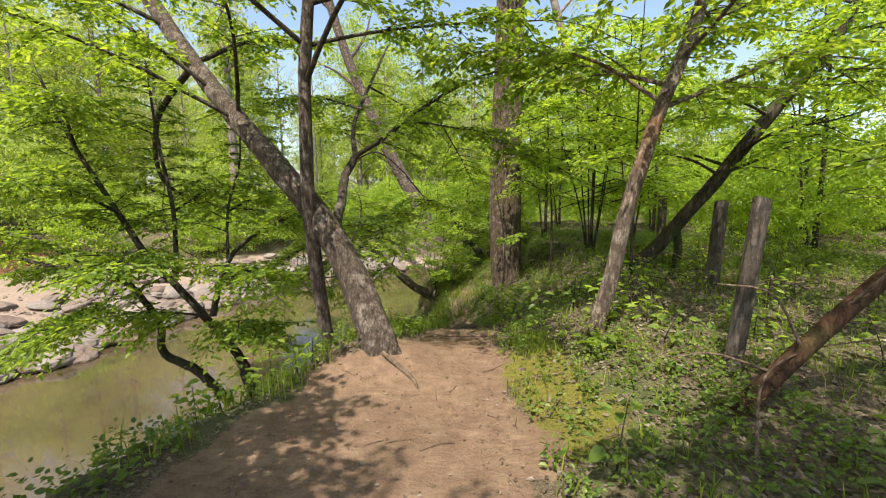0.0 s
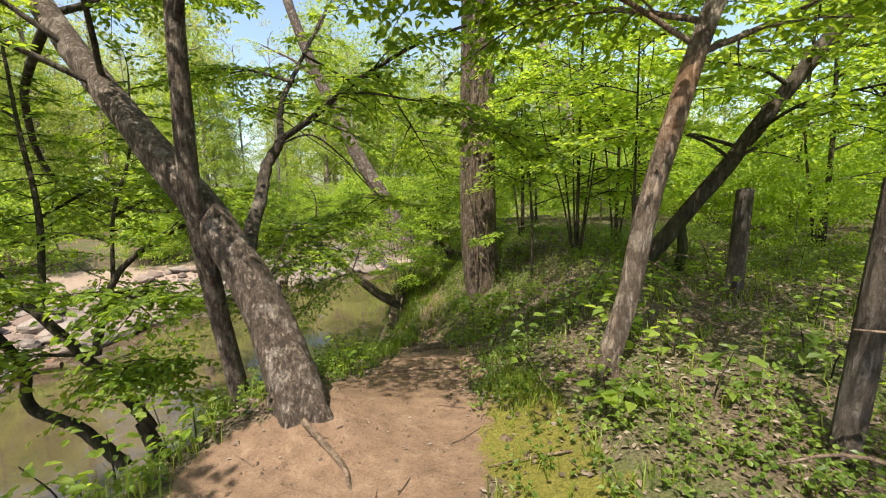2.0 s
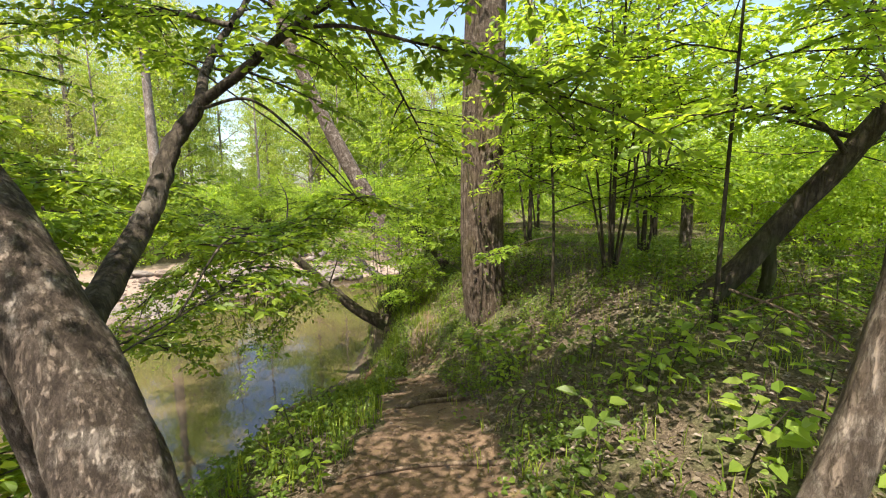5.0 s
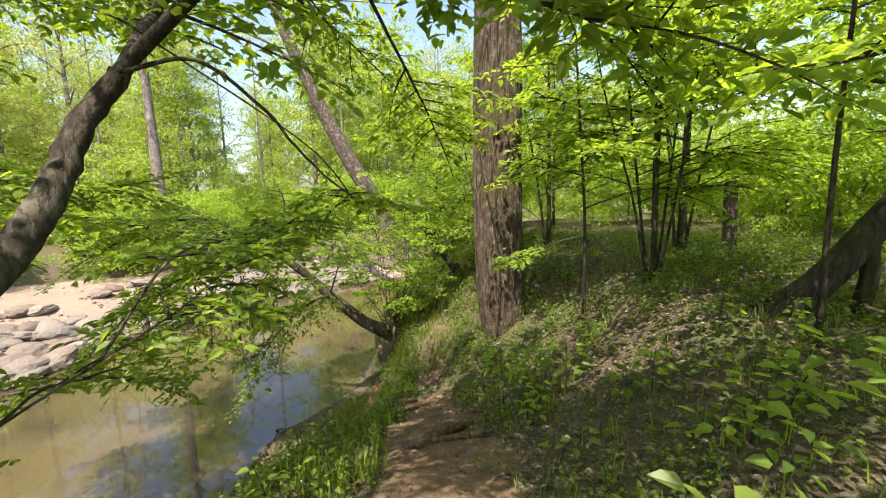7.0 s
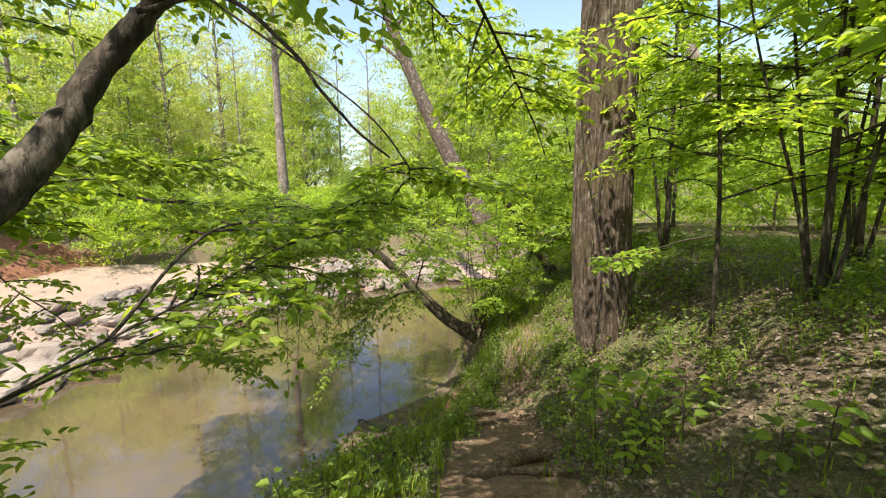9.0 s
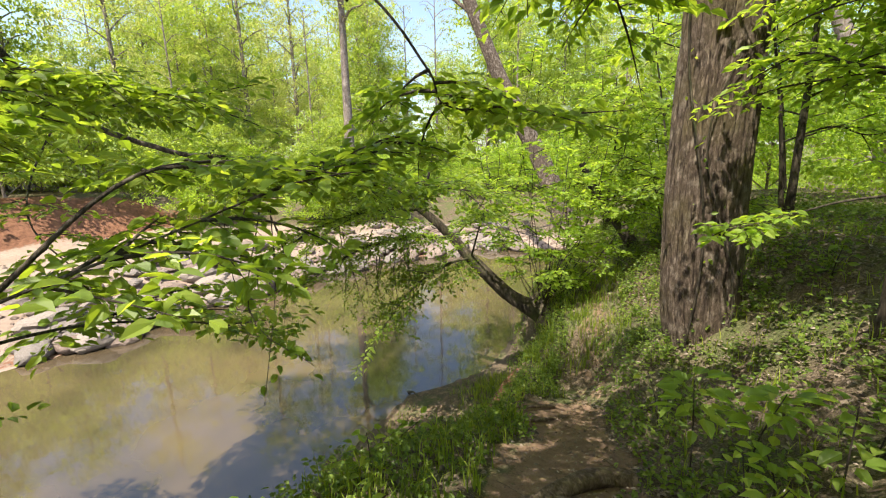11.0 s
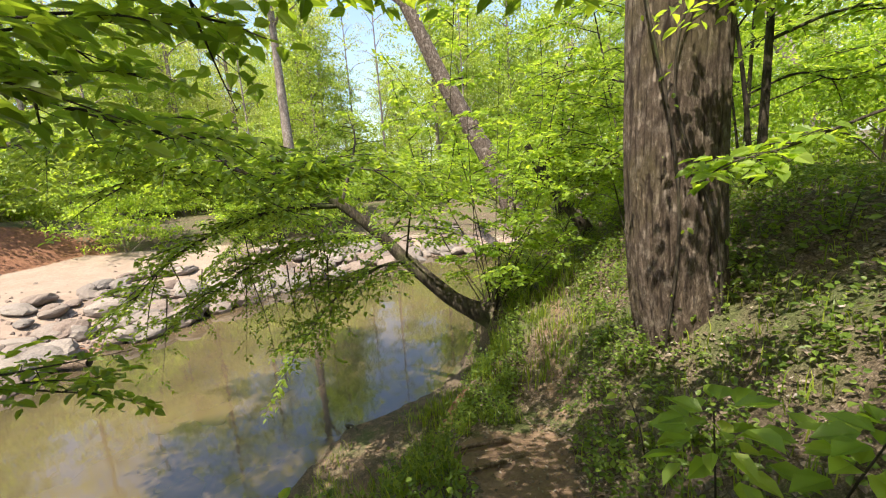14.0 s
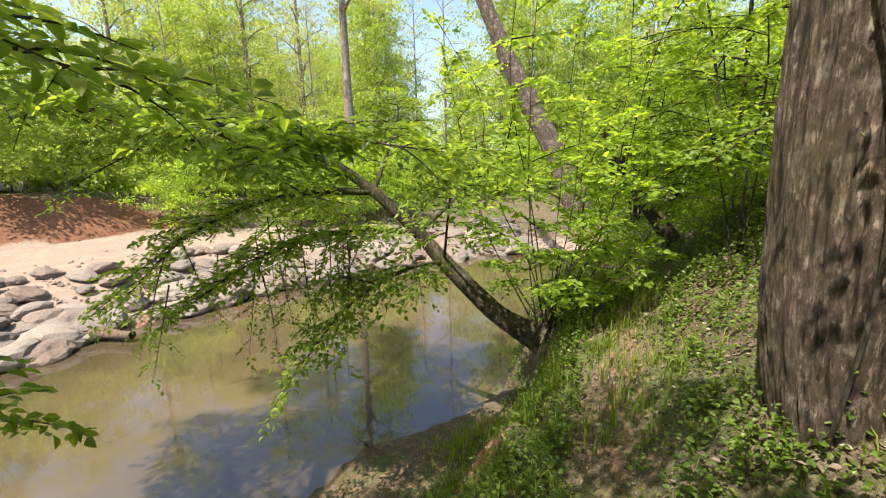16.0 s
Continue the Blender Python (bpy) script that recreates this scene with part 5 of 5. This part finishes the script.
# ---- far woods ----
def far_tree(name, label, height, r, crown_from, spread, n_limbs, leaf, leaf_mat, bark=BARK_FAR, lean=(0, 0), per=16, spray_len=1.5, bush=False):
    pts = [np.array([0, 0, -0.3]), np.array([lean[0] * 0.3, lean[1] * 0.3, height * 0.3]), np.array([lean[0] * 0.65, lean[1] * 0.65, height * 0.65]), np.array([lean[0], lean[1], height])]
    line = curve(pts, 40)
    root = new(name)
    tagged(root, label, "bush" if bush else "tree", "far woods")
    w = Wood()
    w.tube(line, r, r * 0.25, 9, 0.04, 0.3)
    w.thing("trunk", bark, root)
    L, W = Leaves(), Wood()
    for pts, r0, r1, _, _ in auto_limbs(line, n_limbs, spread, crown_from, 0.55, r * 0.35):
        ln = curve(pts, 8)
        W.tube(ln, r0, 0.012, 5)
        for k in (3, 5, 7):
            for _ in range(per):
                c = ln[k] + rng.normal(0, 0.33, 3) * spread * [1, 1, 0.8]
                m = 38
                p = c + rng.normal(0, 1, (m, 3)) * spray_len * [0.19, 0.19, 0.09]
                out = unit(p - c + rng.normal(0, 0.5, (m, 3)) * spray_len)
                L.add(p, out + [0, 0, -0.25], unit(np.array([0, 0, 1.0]) + rng.normal(0, 0.6, (m, 3))), leaf * rng.uniform(0.6, 1.3, m))
    tagged(W.thing("branching", bark, root), kind="stuff")
    L.thing("crown", leaf_mat, root, plain=True)
    return root


def plant(proto, places):
    first = True
    for x, y, s in places:
        m = Matrix.LocRotScale((x, y, ground_z(x, y) - 0.05), Euler((0, 0, rng.uniform(0, 6.28))), (1, 1, 1))
        if first:
            proto.matrix_world = m @ Matrix.Diagonal((s, s, s, 1))
            first = False
        else:
            c = copy_thing(proto, m)
            c.scale = (s, s, s)


def far_places(n, test, x0, x1, y0, y1, s0=0.8, s1=1.25, gap=2.5, top=0):
    out = []
    tries = 0
    while len(out) < n and tries < n * 60:
        tries += 1
        x, y = rng.uniform(x0, x1), rng.uniform(y0, y1)
        if top:
            side = math.degrees(math.atan2(0.4 - x, y - 6.7))
            if 15 < side < 28:
                s1x = math.hypot(x - 0.4, y - 6.7) * 0.29 / top
                if s1x < s0 * 0.6:
                    continue
                cap = s1x
            else:
                cap = s1
        else:
            cap = s1
        if test(x, y) and all((x - a) ** 2 + (y - b) ** 2 > gap * gap for a, b, _ in out):
            out.append((x, y, min(cap, rng.uniform(s0, s1))))
    return out


def beyond(lo, hi=1e9):
    def test(x, y):
        d = -signed_distance(np.array([x]), np.array([y]), FAR_SHORE)[0]
        return lo < d < hi
    return test


def woods(lo):
    return lambda x, y: signed_distance(np.array([x]), np.array([y]), NEAR_SHORE)[0] > lo and (x > 7 or y > 17)


bush_a = far_tree("bush", "dense sunlit yellow-green bush on the far bank", 2.6, 0.05, 0.05, 1.5, 14, 0.13, LEAF_BRIGHT, per=4, spray_len=0.8, bush=True)
plant(bush_a, far_places(60, beyond(5.5, 24), -34, 24, 22, 54, 0.7, 1.3, 1.8))
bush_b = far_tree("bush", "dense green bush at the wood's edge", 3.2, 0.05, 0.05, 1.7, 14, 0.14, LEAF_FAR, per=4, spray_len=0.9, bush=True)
plant(bush_b, far_places(60, beyond(13.5, 30), -46, -14, -12, 42, 0.9, 1.7, 2.0))
bush_c = far_tree("bush", "sunlit green bush among the woodland trees", 2.4, 0.04, 0.05, 1.4, 14, 0.12, LEAF_BRIGHT, per=4, spray_len=0.8, bush=True)
plant(bush_c, [(1.9, 14.2, 0.5), (1.2, 19.0, 1.1), (3.4, 18.5, 1.1), (5.5, 20.5, 1.2)] + far_places(22, lambda x, y: x > 9, 9, 22, 12, 26, 0.7, 1.3, 2.0) + far_places(34, lambda x, y: x > 6.0 and signed_distance(np.array([x]), np.array([y]), NEAR_SHORE)[0] > 3, 6.0, 24, 2, 27, 0.5, 1.2, 1.6))
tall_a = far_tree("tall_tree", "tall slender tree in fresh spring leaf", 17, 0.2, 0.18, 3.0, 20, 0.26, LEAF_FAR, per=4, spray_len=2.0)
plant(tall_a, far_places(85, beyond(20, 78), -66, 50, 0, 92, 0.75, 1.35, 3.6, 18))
tall_b = far_tree("tall_tree", "tall green tree just coming into leaf, paled by haze", 19, 0.22, 0.25, 2.8, 18, 0.2, LEAF_HAZY, per=3, spray_len=1.9)
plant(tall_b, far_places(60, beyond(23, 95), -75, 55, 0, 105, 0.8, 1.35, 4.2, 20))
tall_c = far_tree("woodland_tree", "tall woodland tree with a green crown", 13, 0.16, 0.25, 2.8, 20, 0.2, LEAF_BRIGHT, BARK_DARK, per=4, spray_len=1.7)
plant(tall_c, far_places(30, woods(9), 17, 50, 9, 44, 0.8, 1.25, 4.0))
bare = far_tree("bare_tree", "thin grey tree with few leaves", 16, 0.13, 0.4, 2.6, 14, 0.14, LEAF_HAZY, per=1, spray_len=1.2)
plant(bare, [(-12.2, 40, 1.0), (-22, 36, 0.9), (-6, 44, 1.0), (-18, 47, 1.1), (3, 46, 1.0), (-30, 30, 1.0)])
pale = far_tree("pale_trunk_tree", "tall tree with a straight pale trunk across the river", 20, 0.42, 0.6, 3.2, 14, 0.22, LEAF_HAZY, per=3)
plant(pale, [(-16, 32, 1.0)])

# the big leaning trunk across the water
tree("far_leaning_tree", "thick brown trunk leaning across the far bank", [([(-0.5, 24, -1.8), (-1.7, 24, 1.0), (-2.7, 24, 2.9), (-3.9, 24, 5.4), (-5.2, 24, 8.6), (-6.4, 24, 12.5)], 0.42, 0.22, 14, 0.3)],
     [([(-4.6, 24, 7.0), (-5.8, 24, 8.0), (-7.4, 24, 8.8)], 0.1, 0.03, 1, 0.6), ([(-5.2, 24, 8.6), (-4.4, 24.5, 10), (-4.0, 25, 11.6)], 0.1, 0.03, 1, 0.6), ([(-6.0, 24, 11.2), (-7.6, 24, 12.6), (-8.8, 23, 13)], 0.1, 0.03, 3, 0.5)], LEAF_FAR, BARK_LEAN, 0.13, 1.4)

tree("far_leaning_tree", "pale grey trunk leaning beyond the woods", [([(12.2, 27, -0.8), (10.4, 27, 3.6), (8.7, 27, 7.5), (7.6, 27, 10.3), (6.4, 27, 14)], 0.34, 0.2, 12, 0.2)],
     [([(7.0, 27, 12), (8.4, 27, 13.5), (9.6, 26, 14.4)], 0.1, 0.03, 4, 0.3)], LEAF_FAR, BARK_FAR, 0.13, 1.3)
